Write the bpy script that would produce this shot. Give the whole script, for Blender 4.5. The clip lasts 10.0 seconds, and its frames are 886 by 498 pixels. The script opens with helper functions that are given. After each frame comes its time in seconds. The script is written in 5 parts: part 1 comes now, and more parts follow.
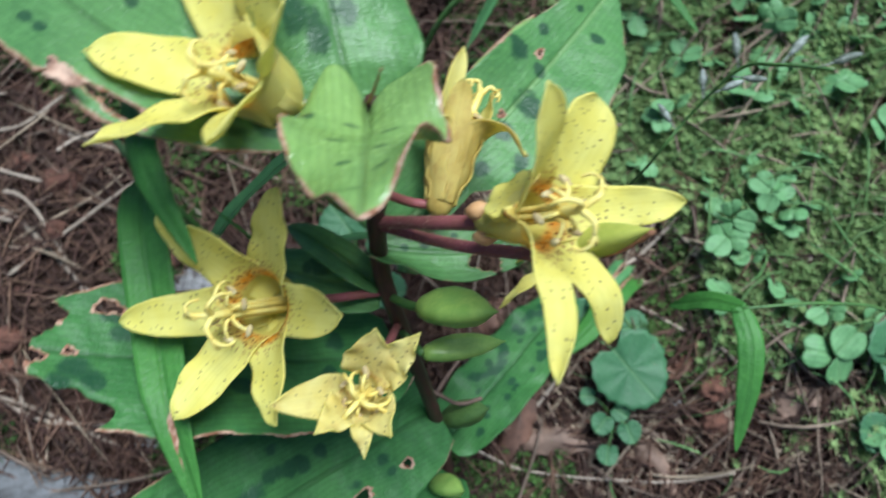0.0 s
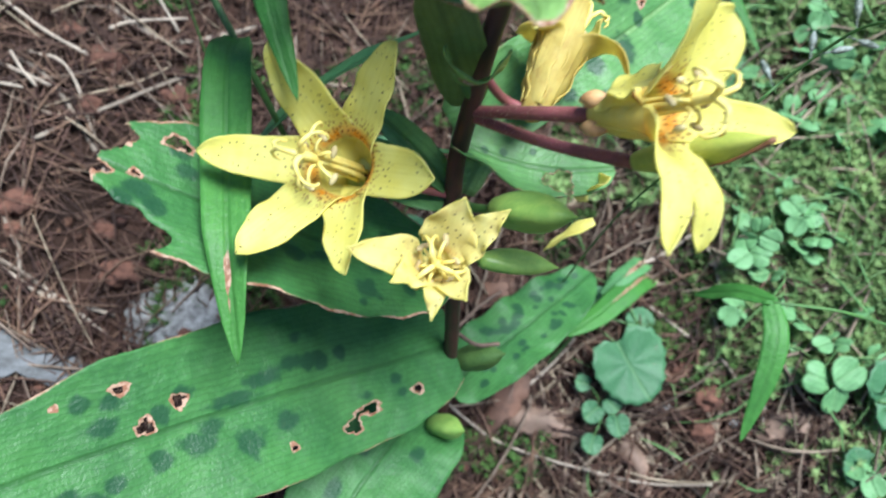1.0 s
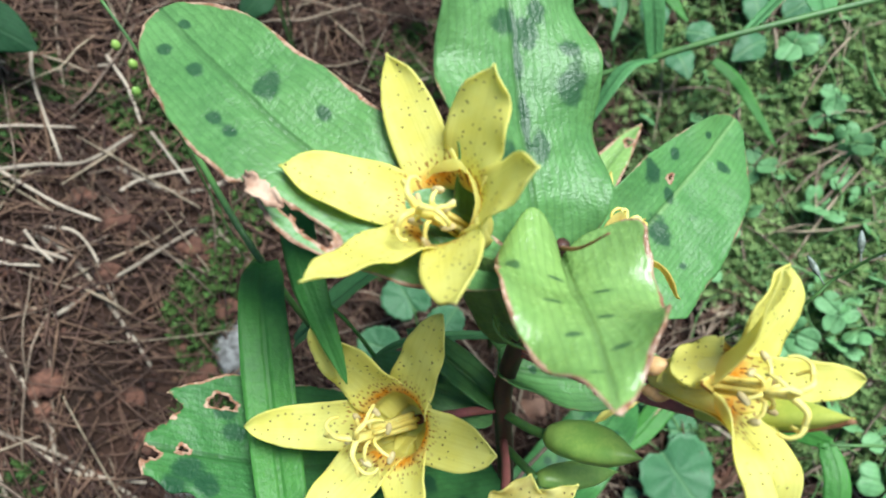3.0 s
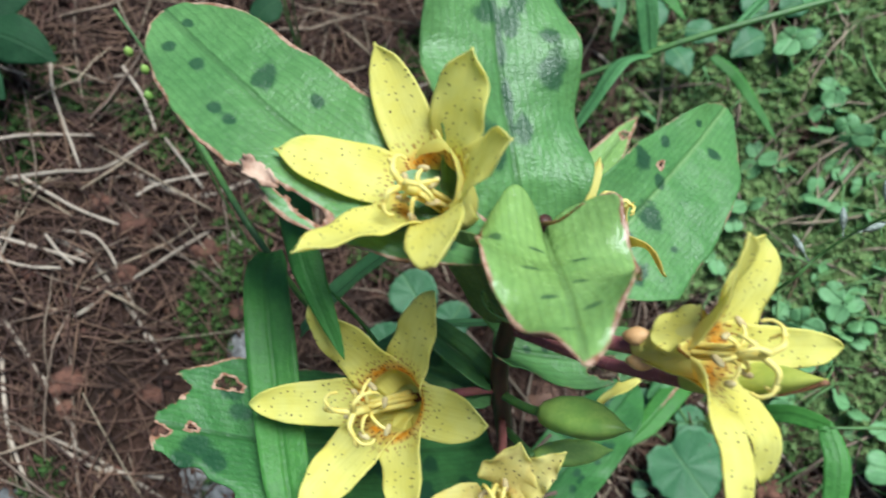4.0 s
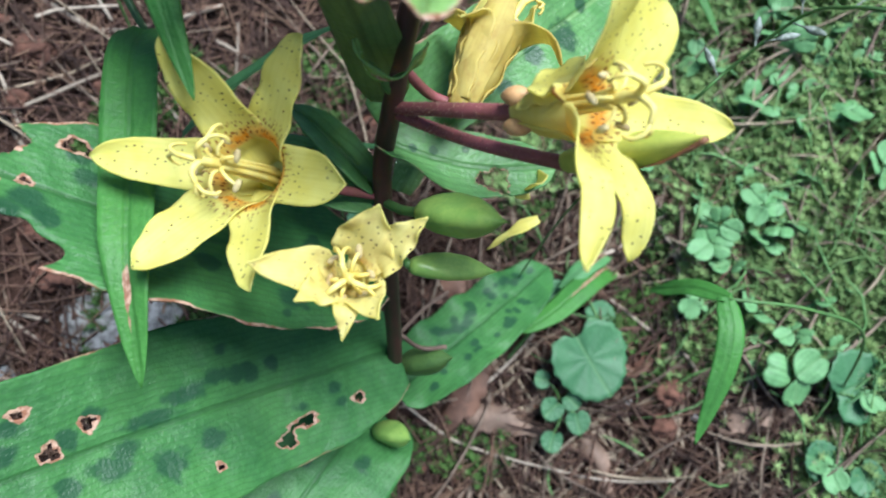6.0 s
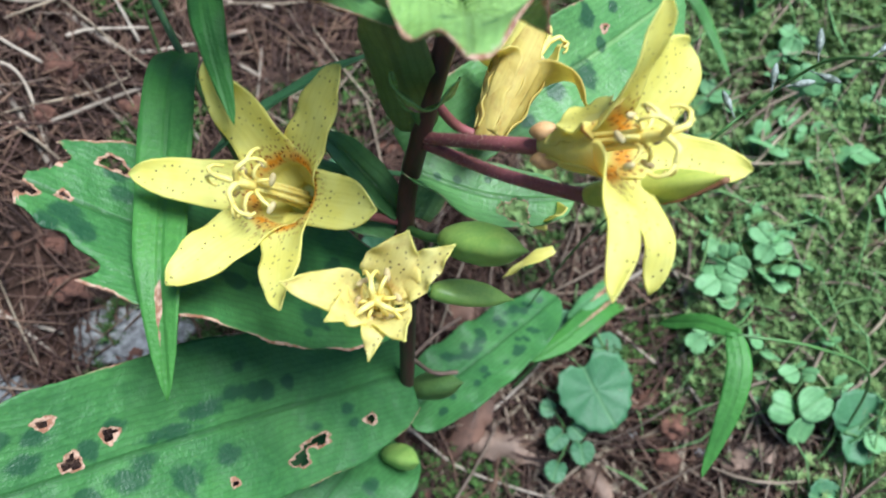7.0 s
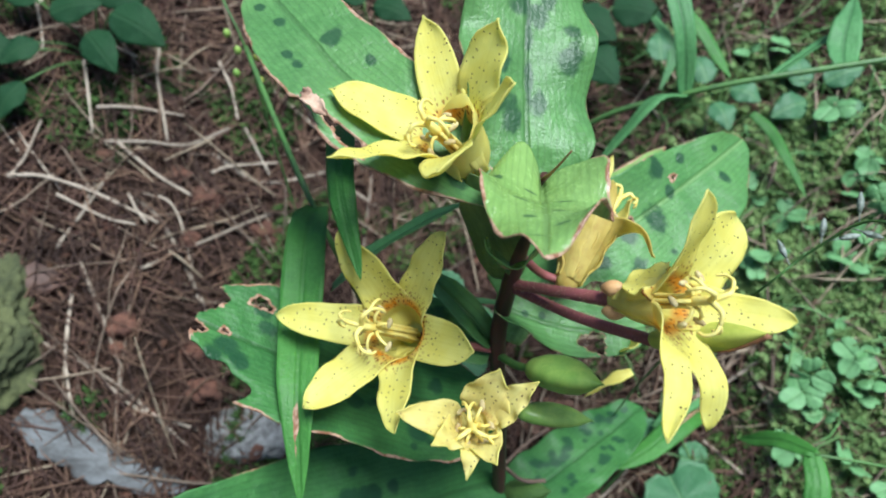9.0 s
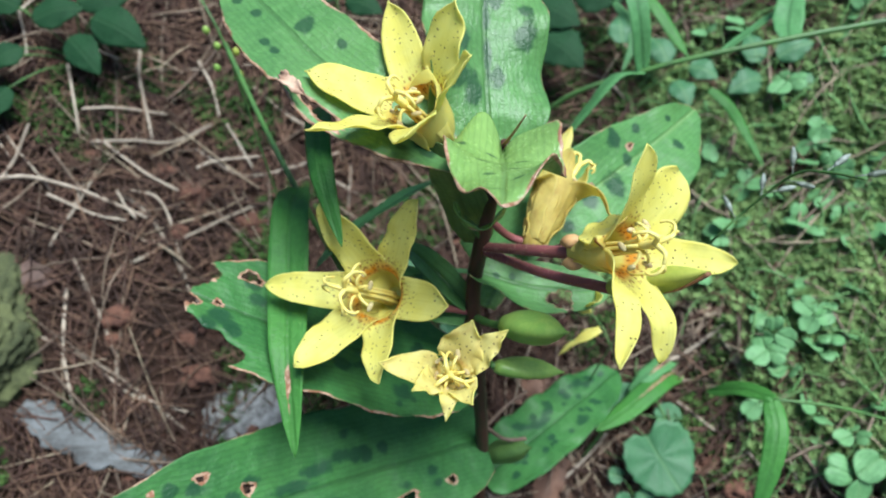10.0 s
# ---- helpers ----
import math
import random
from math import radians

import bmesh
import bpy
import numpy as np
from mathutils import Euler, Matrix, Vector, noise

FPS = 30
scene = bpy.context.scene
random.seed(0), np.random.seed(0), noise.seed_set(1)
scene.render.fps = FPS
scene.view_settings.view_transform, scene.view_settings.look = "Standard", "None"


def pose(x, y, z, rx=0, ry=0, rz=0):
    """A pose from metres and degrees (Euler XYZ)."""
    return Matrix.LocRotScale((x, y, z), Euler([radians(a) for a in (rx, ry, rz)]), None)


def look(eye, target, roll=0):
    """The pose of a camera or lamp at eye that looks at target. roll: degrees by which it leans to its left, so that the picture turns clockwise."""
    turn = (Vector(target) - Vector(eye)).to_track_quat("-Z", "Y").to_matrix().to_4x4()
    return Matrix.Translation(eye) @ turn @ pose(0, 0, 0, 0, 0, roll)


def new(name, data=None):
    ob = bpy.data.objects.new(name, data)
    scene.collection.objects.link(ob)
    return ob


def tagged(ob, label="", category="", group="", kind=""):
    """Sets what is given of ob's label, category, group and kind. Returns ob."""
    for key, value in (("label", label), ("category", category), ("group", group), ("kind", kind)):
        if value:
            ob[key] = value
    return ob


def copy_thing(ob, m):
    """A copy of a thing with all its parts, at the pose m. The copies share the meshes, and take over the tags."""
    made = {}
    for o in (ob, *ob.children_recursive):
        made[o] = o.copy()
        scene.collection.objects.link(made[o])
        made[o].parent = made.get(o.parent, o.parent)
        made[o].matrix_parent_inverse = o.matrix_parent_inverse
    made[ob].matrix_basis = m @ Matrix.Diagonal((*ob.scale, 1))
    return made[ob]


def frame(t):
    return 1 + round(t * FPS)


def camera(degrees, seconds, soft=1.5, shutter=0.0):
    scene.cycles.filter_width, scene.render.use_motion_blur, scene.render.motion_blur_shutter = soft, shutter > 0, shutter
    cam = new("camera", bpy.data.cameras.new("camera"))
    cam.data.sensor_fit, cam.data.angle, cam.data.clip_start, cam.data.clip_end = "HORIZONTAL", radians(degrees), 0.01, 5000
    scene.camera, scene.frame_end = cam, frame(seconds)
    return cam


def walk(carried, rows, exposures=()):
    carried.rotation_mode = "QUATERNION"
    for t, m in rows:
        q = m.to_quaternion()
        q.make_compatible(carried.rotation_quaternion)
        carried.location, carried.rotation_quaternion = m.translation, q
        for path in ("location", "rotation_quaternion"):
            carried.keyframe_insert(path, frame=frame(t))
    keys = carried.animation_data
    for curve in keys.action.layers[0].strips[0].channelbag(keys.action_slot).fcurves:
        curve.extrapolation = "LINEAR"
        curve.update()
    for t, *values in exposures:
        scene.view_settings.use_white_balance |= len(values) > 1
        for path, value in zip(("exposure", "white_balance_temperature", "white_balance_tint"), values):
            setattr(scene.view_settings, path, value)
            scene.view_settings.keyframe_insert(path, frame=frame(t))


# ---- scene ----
# ---------------------------------------------------------------- camera
cam = camera(64.05, 10.0, soft=1.9, shutter=0.3)
cam.data.dof.use_dof = True
cam.data.dof.focus_distance, cam.data.dof.aperture_fstop = 0.180, 15.5
PATH = [
    (0, 0.0068, -0.0953, 0.36, 27.81, 4.11, -7.92),
    (0.2, -0.0072, -0.1026, 0.3578, 28.41, 1.41, -3.23),
    (0.5, -0.0127, -0.1179, 0.3536, 28.84, -0.52, 0.42),
    (0.7, -0.0135, -0.1223, 0.3561, 29.72, -1.63, 0.86),
    (1, -0.0228, -0.1227, 0.3429, 29.83, -3.84, 1.18),
    (1.2, -0.0334, -0.1167, 0.3311, 28.66, -4.67, 1.99),
    (1.5, -0.0474, -0.107, 0.3285, 27.66, -3.53, 0.97),
    (1.8, -0.0463, -0.1077, 0.3271, 27.87, -3.05, 0.61),
    (2, -0.0435, -0.1041, 0.3323, 28.13, -2.47, 0.1),
    (2.2, -0.0385, -0.0904, 0.3427, 28.83, -1.84, -1.43),
    (2.5, -0.031, -0.0775, 0.3583, 29.36, -1.1, -2.59),
    (2.7, -0.0319, -0.0683, 0.3638, 29.93, -1.05, -3.02),
    (3.8, -0.037, -0.0702, 0.3719, 31.35, 1, -4),
    (4, -0.0279, -0.0793, 0.3711, 31.61, 1.16, -3.56),
    (4.2, -0.022, -0.0811, 0.3752, 31.04, 1.12, -4.13),
    (4.5, -0.0009, -0.091, 0.356, 30.82, 2.98, -4.26),
    (4.7, 0.0038, -0.1043, 0.3508, 30.46, 2.25, -4.41),
    (5, 0.0134, -0.1069, 0.3388, 30, 1.54, -4.91),
    (5.3, 0.0142, -0.1036, 0.3419, 28.99, 0.41, -5.55),
    (5.5, 0.0122, -0.1042, 0.3374, 28.93, -0.25, -5.15),
    (5.7, 0.0033, -0.1071, 0.3357, 28.53, -2.64, -2.67),
    (6.8, -0.0176, -0.1149, 0.3357, 29.9, -5.9, 1.04),
    (7, -0.0141, -0.1136, 0.3396, 30.55, -5.6, 1.35),
    (7.2, -0.0119, -0.1121, 0.3444, 31.01, -4.79, 1.81),
    (7.5, -0.0129, -0.1079, 0.3617, 31.58, -2.88, 2.11),
    (7.7, -0.0187, -0.1084, 0.3701, 32.66, -2.65, 2.74),
    (8, -0.0181, -0.1078, 0.371, 34.25, -1.21, 3.98),
    (8.5, -0.0188, -0.1073, 0.3758, 35.44, -0.27, 4.71),
    (9, -0.0157, -0.1197, 0.3758, 37.09, 0.47, 5.64),
    (9.5, -0.0083, -0.1347, 0.3813, 38.18, 1.01, 6.37),
    (10, -0.0104, -0.1378, 0.3834, 37.02, 1.13, 2.94),
]
EXPOSE = [(0.0, 0.27, 5600, 4.0), (0.5, 0.60, 5600, 4.0), (1.5, 0.90, 5750, 3.0), (2.0, 0.90, 5850, 1.0), (2.5, 0.78, 5950, -2.0), (2.7, 0.76, 5950, -2.0), (3.8, 0.36, 5850, 0.0), (4.2, 0.34, 5750, 1.0), (4.5, 0.30, 5700, 2.0),
          (5.0, 0.47, 5600, 3.0), (5.5, 0.60, 5600, 4.0), (6.8, 0.82, 5600, 4.0), (7.0, 0.74, 5600, 4.0), (7.5, 0.57, 5600, 4.0), (8.0, 0.50, 5700, 3.0), (9.0, 0.49, 5750, 1.0), (10.0, 0.54, 5800, 0.0)]
walk(cam, [(t, pose(x, y, z, rx, ry, rz)) for t, x, y, z, rx, ry, rz in PATH],
     exposures=EXPOSE)

# ---------------------------------------------------------------- light
world = bpy.data.worlds.new("World")
scene.world = world
world.use_nodes = True
wn = world.node_tree.nodes
sky = wn.new("ShaderNodeTexSky")
sky.sky_type = "NISHITA"
sky.sun_disc = False
sky.sun_elevation, sky.sun_rotation = radians(75), radians(87)
wn["Background"].inputs["Strength"].default_value = 0.066
world.node_tree.links.new(sky.outputs[0], wn["Background"].inputs["Color"])
sun = new("sun", bpy.data.lights.new("sun", "SUN"))
sun.data.energy, sun.data.angle, sun.data.color = 5.0, radians(28), (1.0, 0.98, 0.93)
sun.matrix_world = look((0.43, 0.02, 1.6), (0, 0, 0.1))


# ---------------------------------------------------------------- materials
def nodes_of(name):
    m = bpy.data.materials.new(name)
    m.use_nodes = True
    nt = m.node_tree
    for n in list(nt.nodes):
        nt.nodes.remove(n)
    return m, nt, nt.nodes.new("ShaderNodeOutputMaterial")


def nd(nt, kind, **sockets):
    n = nt.nodes.new(kind)
    for k, v in sockets.items():
        key = int(k[1:]) if k[0] == "i" and k[1:].isdigit() else k.replace("_", " ")
        if hasattr(v, "is_output"):
            nt.links.new(v, n.inputs[key])
        else:
            n.inputs[key].default_value = v
    return n


def mixc(nt, fac, a, b, how="MIX"):
    n = nt.nodes.new("ShaderNodeMix")
    n.data_type, n.blend_type = "RGBA", how
    for i, v in ((0, fac), (6, a), (7, b)):
        if hasattr(v, "is_output"):
            nt.links.new(v, n.inputs[i])
        else:
            n.inputs[i].default_value = (*v, 1) if i and len(v) == 3 else v
    return n.outputs[2]


def math_(nt, how, a, b=0.0, clamp=False):
    n = nt.nodes.new("ShaderNodeMath")
    n.operation, n.use_clamp = how, clamp
    for i, v in ((0, a), (1, b)):
        if hasattr(v, "is_output"):
            nt.links.new(v, n.inputs[i])
        else:
            n.inputs[i].default_value = v
    return n.outputs[0]


def ramp(nt, fac, lo, hi, a=0.0, b=1.0):
    n = nt.nodes.new("ShaderNodeMapRange")
    n.interpolation_type = "SMOOTHSTEP"
    nt.links.new(fac, n.inputs[0])
    for i, v in ((1, lo), (2, hi), (3, a), (4, b)):
        n.inputs[i].default_value = v
    return n.outputs[0]


def attr(nt, name):
    n = nt.nodes.new("ShaderNodeAttribute")
    n.attribute_name = name
    return n


def noise_(nt, vec, scale, detail=3.0, rough=0.55):
    return nd(nt, "ShaderNodeTexNoise", Vector=vec, Scale=scale, Detail=detail, Roughness=rough).outputs["Fac"]


def finish(nt, out, col, rough, bump=None, strength=0.3, dist=0.0005, through_=0.0, tcol=None, spec=0.5):
    p = nd(nt, "ShaderNodeBsdfPrincipled", Base_Color=col, Roughness=rough, Specular_IOR_Level=spec)
    if bump is not None:
        b = nd(nt, "ShaderNodeBump", Height=bump, Strength=strength, Distance=dist)
        nt.links.new(b.outputs[0], p.inputs["Normal"])
    sh = p.outputs[0]
    if through_:
        t = nd(nt, "ShaderNodeBsdfTranslucent", Color=tcol if tcol is not None else col)
        m = nd(nt, "ShaderNodeMixShader", i0=through_, i1=sh, i2=t.outputs[0])
        sh = m.outputs[0]
    nt.links.new(sh, out.inputs["Surface"])


def leaf_material(name, light, dark, spotted, rough=0.38, glow=0.22, pale=0.0, rib=0.45, rib_col=None, gloss=0.5, vein=0.27):
    """Green leaf: parallel veins, blotches from the spot attribute, brown margins from the edge attribute."""
    m, nt, out = nodes_of(name)
    uv = attr(nt, "place").outputs["Vector"]
    sep = nd(nt, "ShaderNodeSeparateXYZ", Vector=uv)
    big = noise_(nt, uv, 45.0, 3)
    fine = noise_(nt, uv, 420.0, 4, 0.65)
    wob = math_(nt, "MULTIPLY", math_(nt, "SUBTRACT", big, 0.5), 0.006)
    across = math_(nt, "ADD", sep.outputs[1], wob)
    veins = math_(nt, "SINE", math_(nt, "MULTIPLY", across, 3400.0))
    mid = ramp(nt, math_(nt, "ABSOLUTE", sep.outputs[1]), 0.0003, 0.0012, 1.0, 0.0)
    col = mixc(nt, ramp(nt, big, 0.3, 0.7), light, dark)
    col = mixc(nt, ramp(nt, fine, 0.35, 0.75, 0.0, 0.35), col, tuple(min(1, c * 1.5) for c in light))
    col = mixc(nt, ramp(nt, veins, 0.35, 1.0, 0.0, vein), col, tuple(c * 0.6 for c in dark))
    col = mixc(nt, math_(nt, "MULTIPLY", mid, rib), col, rib_col or tuple(c * 0.5 for c in dark))
    if pale:
        col = mixc(nt, ramp(nt, noise_(nt, uv, 28.0, 2), 0.3, 0.7, pale * 0.4, pale * 1.6), col, (0.36, 0.46, 0.23))
    sp = attr(nt, "spot").outputs["Fac"]
    sp = ramp(nt, math_(nt, "ADD", sp, math_(nt, "ADD", math_(nt, "MULTIPLY", math_(nt, "SUBTRACT", fine, 0.5), 0.5), math_(nt, "MULTIPLY", math_(nt, "SUBTRACT", noise_(nt, uv, 170.0, 2), 0.5), 1.6))), 0.22, 0.72, 0.0, spotted)
    col = mixc(nt, sp, col, (0.016, 0.058, 0.030))
    ed = attr(nt, "edge").outputs["Fac"]
    ed2 = math_(nt, "ADD", ed, math_(nt, "MULTIPLY", math_(nt, "SUBTRACT", noise_(nt, uv, 260.0), 0.5), 0.5))
    col = mixc(nt, ramp(nt, ed2, 0.35, 0.6), col, mixc(nt, ramp(nt, fine, 0.4, 0.6), (0.55, 0.35, 0.25), (0.30, 0.135, 0.080)))
    rg = math_(nt, "ADD", rough - 0.08, math_(nt, "MULTIPLY", fine, 0.22))
    hgt = math_(nt, "ADD", math_(nt, "MULTIPLY", veins, 0.05), math_(nt, "ADD", math_(nt, "MULTIPLY", noise_(nt, uv, 900.0, 2), 0.8), math_(nt, "ADD", fine, math_(nt, "MULTIPLY", mid, -1.0))))
    finish(nt, out, col, rg, hgt, 0.6, 0.0005, glow, mixc(nt, 0.4, col, (0.26, 0.42, 0.10)), gloss)
    return m


def petal_material(name, col_a, col_b, dots, withered=0.0, orange=0.95):
    m, nt, out = nodes_of(name)
    uv = attr(nt, "place").outputs["Vector"]
    sv = nd(nt, "ShaderNodeSeparateXYZ", Vector=attr(nt, "sv").outputs["Vector"])
    rnd = nd(nt, "ShaderNodeObjectInfo").outputs["Random"]
    off = nd(nt, "ShaderNodeCombineXYZ", X=math_(nt, "MULTIPLY", rnd, 7.0), Y=math_(nt, "MULTIPLY", rnd, 3.0), Z=0.0)
    at = nd(nt, "ShaderNodeVectorMath", i0=uv, i1=off.outputs[0]).outputs[0]
    big = noise_(nt, at, 120.0, 3)
    fine = noise_(nt, at, 900.0, 3)
    streak = nd(nt, "ShaderNodeMapping", Vector=at)
    streak.inputs["Scale"].default_value = (40, 1500, 1)
    lines = noise_(nt, streak.outputs[0], 1.0, 2)
    col = mixc(nt, ramp(nt, big, 0.3, 0.7), col_a, col_b)
    col = mixc(nt, ramp(nt, lines, 0.4, 0.7, 0.0, 0.25), col, tuple(c * 0.82 for c in col_b))
    if withered:
        col = mixc(nt, ramp(nt, noise_(nt, at, 260.0, 3), 0.5, 0.7, 0.0, withered), col, (0.45, 0.23, 0.06))
    # green tinge at the tip
    col = mixc(nt, ramp(nt, sv.outputs[0], 0.93, 1.0, 0.0, 0.45), col, (0.30, 0.36, 0.08))
    # scattered dark dots
    vo = nd(nt, "ShaderNodeTexVoronoi", Vector=at, Scale=560.0, Randomness=1.0)
    vo.voronoi_dimensions = "2D"
    pick = nd(nt, "ShaderNodeSeparateColor", Color=vo.outputs["Color"])
    dot = ramp(nt, math_(nt, "SUBTRACT", vo.outputs["Distance"], math_(nt, "MULTIPLY", pick.outputs[1], 0.05)), 0.075, 0.120, 1.0, 0.0)
    dot = math_(nt, "MULTIPLY", dot, ramp(nt, pick.outputs[0], 0.50, 0.52, 0.0, min(dots, 1.0)))
    keep = math_(nt, "MULTIPLY", ramp(nt, sv.outputs[0], 0.40, 0.50), ramp(nt, noise_(nt, at, 210.0, 2), 0.40, 0.55))
    col = mixc(nt, math_(nt, "MULTIPLY", dot, math_(nt, "MULTIPLY", keep, 0.95)), col, (0.085, 0.025, 0.018))
    # orange flecks at the rim of the cup
    centre = ramp(nt, math_(nt, "ABSOLUTE", sv.outputs[1]), 0.25, 0.85, 1.0, 0.35)
    ring = math_(nt, "MULTIPLY", ramp(nt, sv.outputs[0], 0.27, 0.33), ramp(nt, sv.outputs[0], 0.35, 0.42, 1.0, 0.0))
    ring = math_(nt, "MULTIPLY", math_(nt, "MULTIPLY", ring, centre), orange)
    col = mixc(nt, math_(nt, "MULTIPLY", ring, ramp(nt, fine, 0.3, 0.6, 0.6, 1.0)), col, (0.88, 0.36, 0.012))
    dash = nd(nt, "ShaderNodeMapping", Vector=at)
    dash.inputs["Scale"].default_value = (480, 1000, 1)
    flk = nd(nt, "ShaderNodeTexVoronoi", Vector=dash.outputs[0], Scale=1.0)
    flk.voronoi_dimensions = "2D"
    near = math_(nt, "MULTIPLY", ramp(nt, sv.outputs[0], 0.27, 0.32), ramp(nt, sv.outputs[0], 0.40, 0.52, 1.0, 0.0))
    near = math_(nt, "MULTIPLY", near, 0.9 * orange)
    col = mixc(nt, math_(nt, "MULTIPLY", near, ramp(nt, flk.outputs["Distance"], 0.16, 0.26, 1.0, 0.0)), col, (0.30, 0.07, 0.012))
    ed = attr(nt, "edge").outputs["Fac"]
    col = mixc(nt, ramp(nt, ed, 0.5, 0.8, 0.0, 0.5), col, (0.5, 0.35, 0.08))
    hgt = math_(nt, "ADD", math_(nt, "MULTIPLY", lines, 1.2), fine)
    finish(nt, out, col, 0.55, hgt, 0.3, 0.0003, 0.50, col, 0.3)
    return m


def plain_material(name, a, b, scale, rough, bump=0.4, dist=0.001, glow=0.0, spec=0.4, per_object=0.0, per_island=0.0, streak=None):
    """Two colours mixed by noise at two scales; object space."""
    m, nt, out = nodes_of(name)
    at = nd(nt, "ShaderNodeTexCoord").outputs["Object"]
    if streak:
        mp = nd(nt, "ShaderNodeMapping", Vector=at)
        mp.inputs["Scale"].default_value = streak
        at = mp.outputs[0]
    big, fine = noise_(nt, at, scale, 4), noise_(nt, at, scale * 7, 4, 0.65)
    f = math_(nt, "ADD", math_(nt, "MULTIPLY", big, 0.65), math_(nt, "MULTIPLY", fine, 0.35))
    col = mixc(nt, ramp(nt, f, 0.36, 0.64), a, b)
    if per_object:
        r = nd(nt, "ShaderNodeObjectInfo").outputs["Random"]
        h = nd(nt, "ShaderNodeHueSaturation", Value=math_(nt, "ADD", 1 - per_object / 2, math_(nt, "MULTIPLY", r, per_object)), Color=col)
        col = h.outputs[0]
    if per_island:
        r = nd(nt, "ShaderNodeNewGeometry").outputs["Random Per Island"]
        h = nd(nt, "ShaderNodeHueSaturation", Value=math_(nt, "ADD", 1 - per_island / 2, math_(nt, "MULTIPLY", r, per_island)),
               Hue=math_(nt, "ADD", 0.485, math_(nt, "MULTIPLY", r, 0.03)), Color=col)
        col = h.outputs[0]
    finish(nt, out, col, rough, f, bump, dist, glow, None, spec)
    return m


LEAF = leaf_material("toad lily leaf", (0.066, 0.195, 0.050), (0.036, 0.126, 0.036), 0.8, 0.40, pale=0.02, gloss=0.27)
# same leaf in lighter green: sunlight and pale sky sheen put into the colour
LEAF_LIT = leaf_material("toad lily leaf in sunlit green", (0.128, 0.290, 0.086), (0.080, 0.205, 0.060), 0.78, 0.35, 0.28, 0.05, gloss=0.42)
LEAF_FOLD = leaf_material("folded upper leaf", (0.118, 0.285, 0.080), (0.074, 0.205, 0.058), 0.85, 0.37, 0.28, 0.06, 0.5, (0.27, 0.42, 0.16), 0.38)
BRACT = leaf_material("heart bract", (0.250, 0.400, 0.105), (0.160, 0.310, 0.070), 0.75, 0.22, 0.25, 0.14)
GRASS = leaf_material("grass blade", (0.082, 0.245, 0.046), (0.058, 0.185, 0.038), 0.3, 0.45, 0.3, rib=0.2, gloss=0.35, vein=0.10)
GRASS_PALE = leaf_material("pale grass blade", (0.125, 0.300, 0.110), (0.086, 0.230, 0.082), 0.3, 0.45, 0.3, gloss=0.35, vein=0.12)
OLIVE = leaf_material("olive bract", (0.150, 0.225, 0.060), (0.105, 0.165, 0.045), 0.3, 0.4, 0.2)
HERB_DARK = leaf_material("dark herb leaf", (0.022, 0.066, 0.027), (0.013, 0.044, 0.019), 0.2, 0.62, 0.2, 0.0, 0.3, (0.04, 0.09, 0.04), 0.15)
HERB = leaf_material("herb leaf", (0.080, 0.205, 0.090), (0.050, 0.150, 0.064), 0.2, 0.5, 0.25, 0.0, 0.4, (0.16, 0.30, 0.12))
CLOVER = leaf_material("clover leaflet", (0.210, 0.415, 0.180), (0.140, 0.320, 0.125), 0.2, 0.5, 0.3, 0.0, 0.5, (0.20, 0.38, 0.16))
PETAL = petal_material("yellow petal", (0.90, 0.85, 0.285), (0.87, 0.79, 0.195), 1.0)
PETAL_OLD = petal_material("fading petal", (0.87, 0.79, 0.33), (0.82, 0.70, 0.23), 1.0, 0.22, 0.25)
PETAL_OUT = plain_material("petal back", (0.90, 0.84, 0.31), (0.87, 0.79, 0.23), 160, 0.55, 0.3, 0.0003, 0.52, 0.3)
PETAL_BARE = petal_material("unspotted petal", (0.74, 0.62, 0.20), (0.60, 0.46, 0.12), 0.1, 0.30, 0.0)
FILAMENT = plain_material("filament", (0.86, 0.76, 0.26), (0.80, 0.62, 0.14), 300, 0.5, 0.2, 0.0002, 0.15)
ANTHER = plain_material("anther", (0.56, 0.47, 0.24), (0.38, 0.27, 0.12), 500, 0.7, 0.5, 0.0003)
STEM = plain_material("stem", (0.072, 0.026, 0.023), (0.040, 0.026, 0.016), 90, 0.5, 0.4, 0.0004, streak=(4, 4, 1))
STEM_GREEN = plain_material("green stalk", (0.085, 0.190, 0.045), (0.060, 0.120, 0.040), 120, 0.45, 0.3, 0.0003)
PEDICEL = plain_material("reddish pedicel", (0.260, 0.075, 0.085), (0.175, 0.060, 0.050), 160, 0.6, 0.5, 0.0004)
BUD = plain_material("green bud", (0.330, 0.480, 0.110), (0.215, 0.375, 0.080), 120, 0.33, 0.3, 0.0004, 0.2)
BUD_DARK = plain_material("dark green bud", (0.115, 0.205, 0.055), (0.070, 0.135, 0.036), 120, 0.45, 0.3, 0.0004, 0.15)
MOSS_GRASS = plain_material("fine grass", (0.250, 0.410, 0.160), (0.120, 0.250, 0.070), 60, 0.6, 0.2, 0.0003, 0.2, 0.3, per_island=0.6)
BUD_YELLOW = plain_material("yellow bud", (0.47, 0.50, 0.10), (0.34, 0.40, 0.07), 90, 0.5, 0.3, 0.0004, 0.15)
NECTARY = plain_material("nectary", (0.76, 0.46, 0.22), (0.60, 0.31, 0.13), 200, 0.5, 0.4, 0.0004, 0.1)
BUD_BROWN = plain_material("brown bud edge", (0.30, 0.13, 0.07), (0.20, 0.10, 0.05), 200, 0.6)
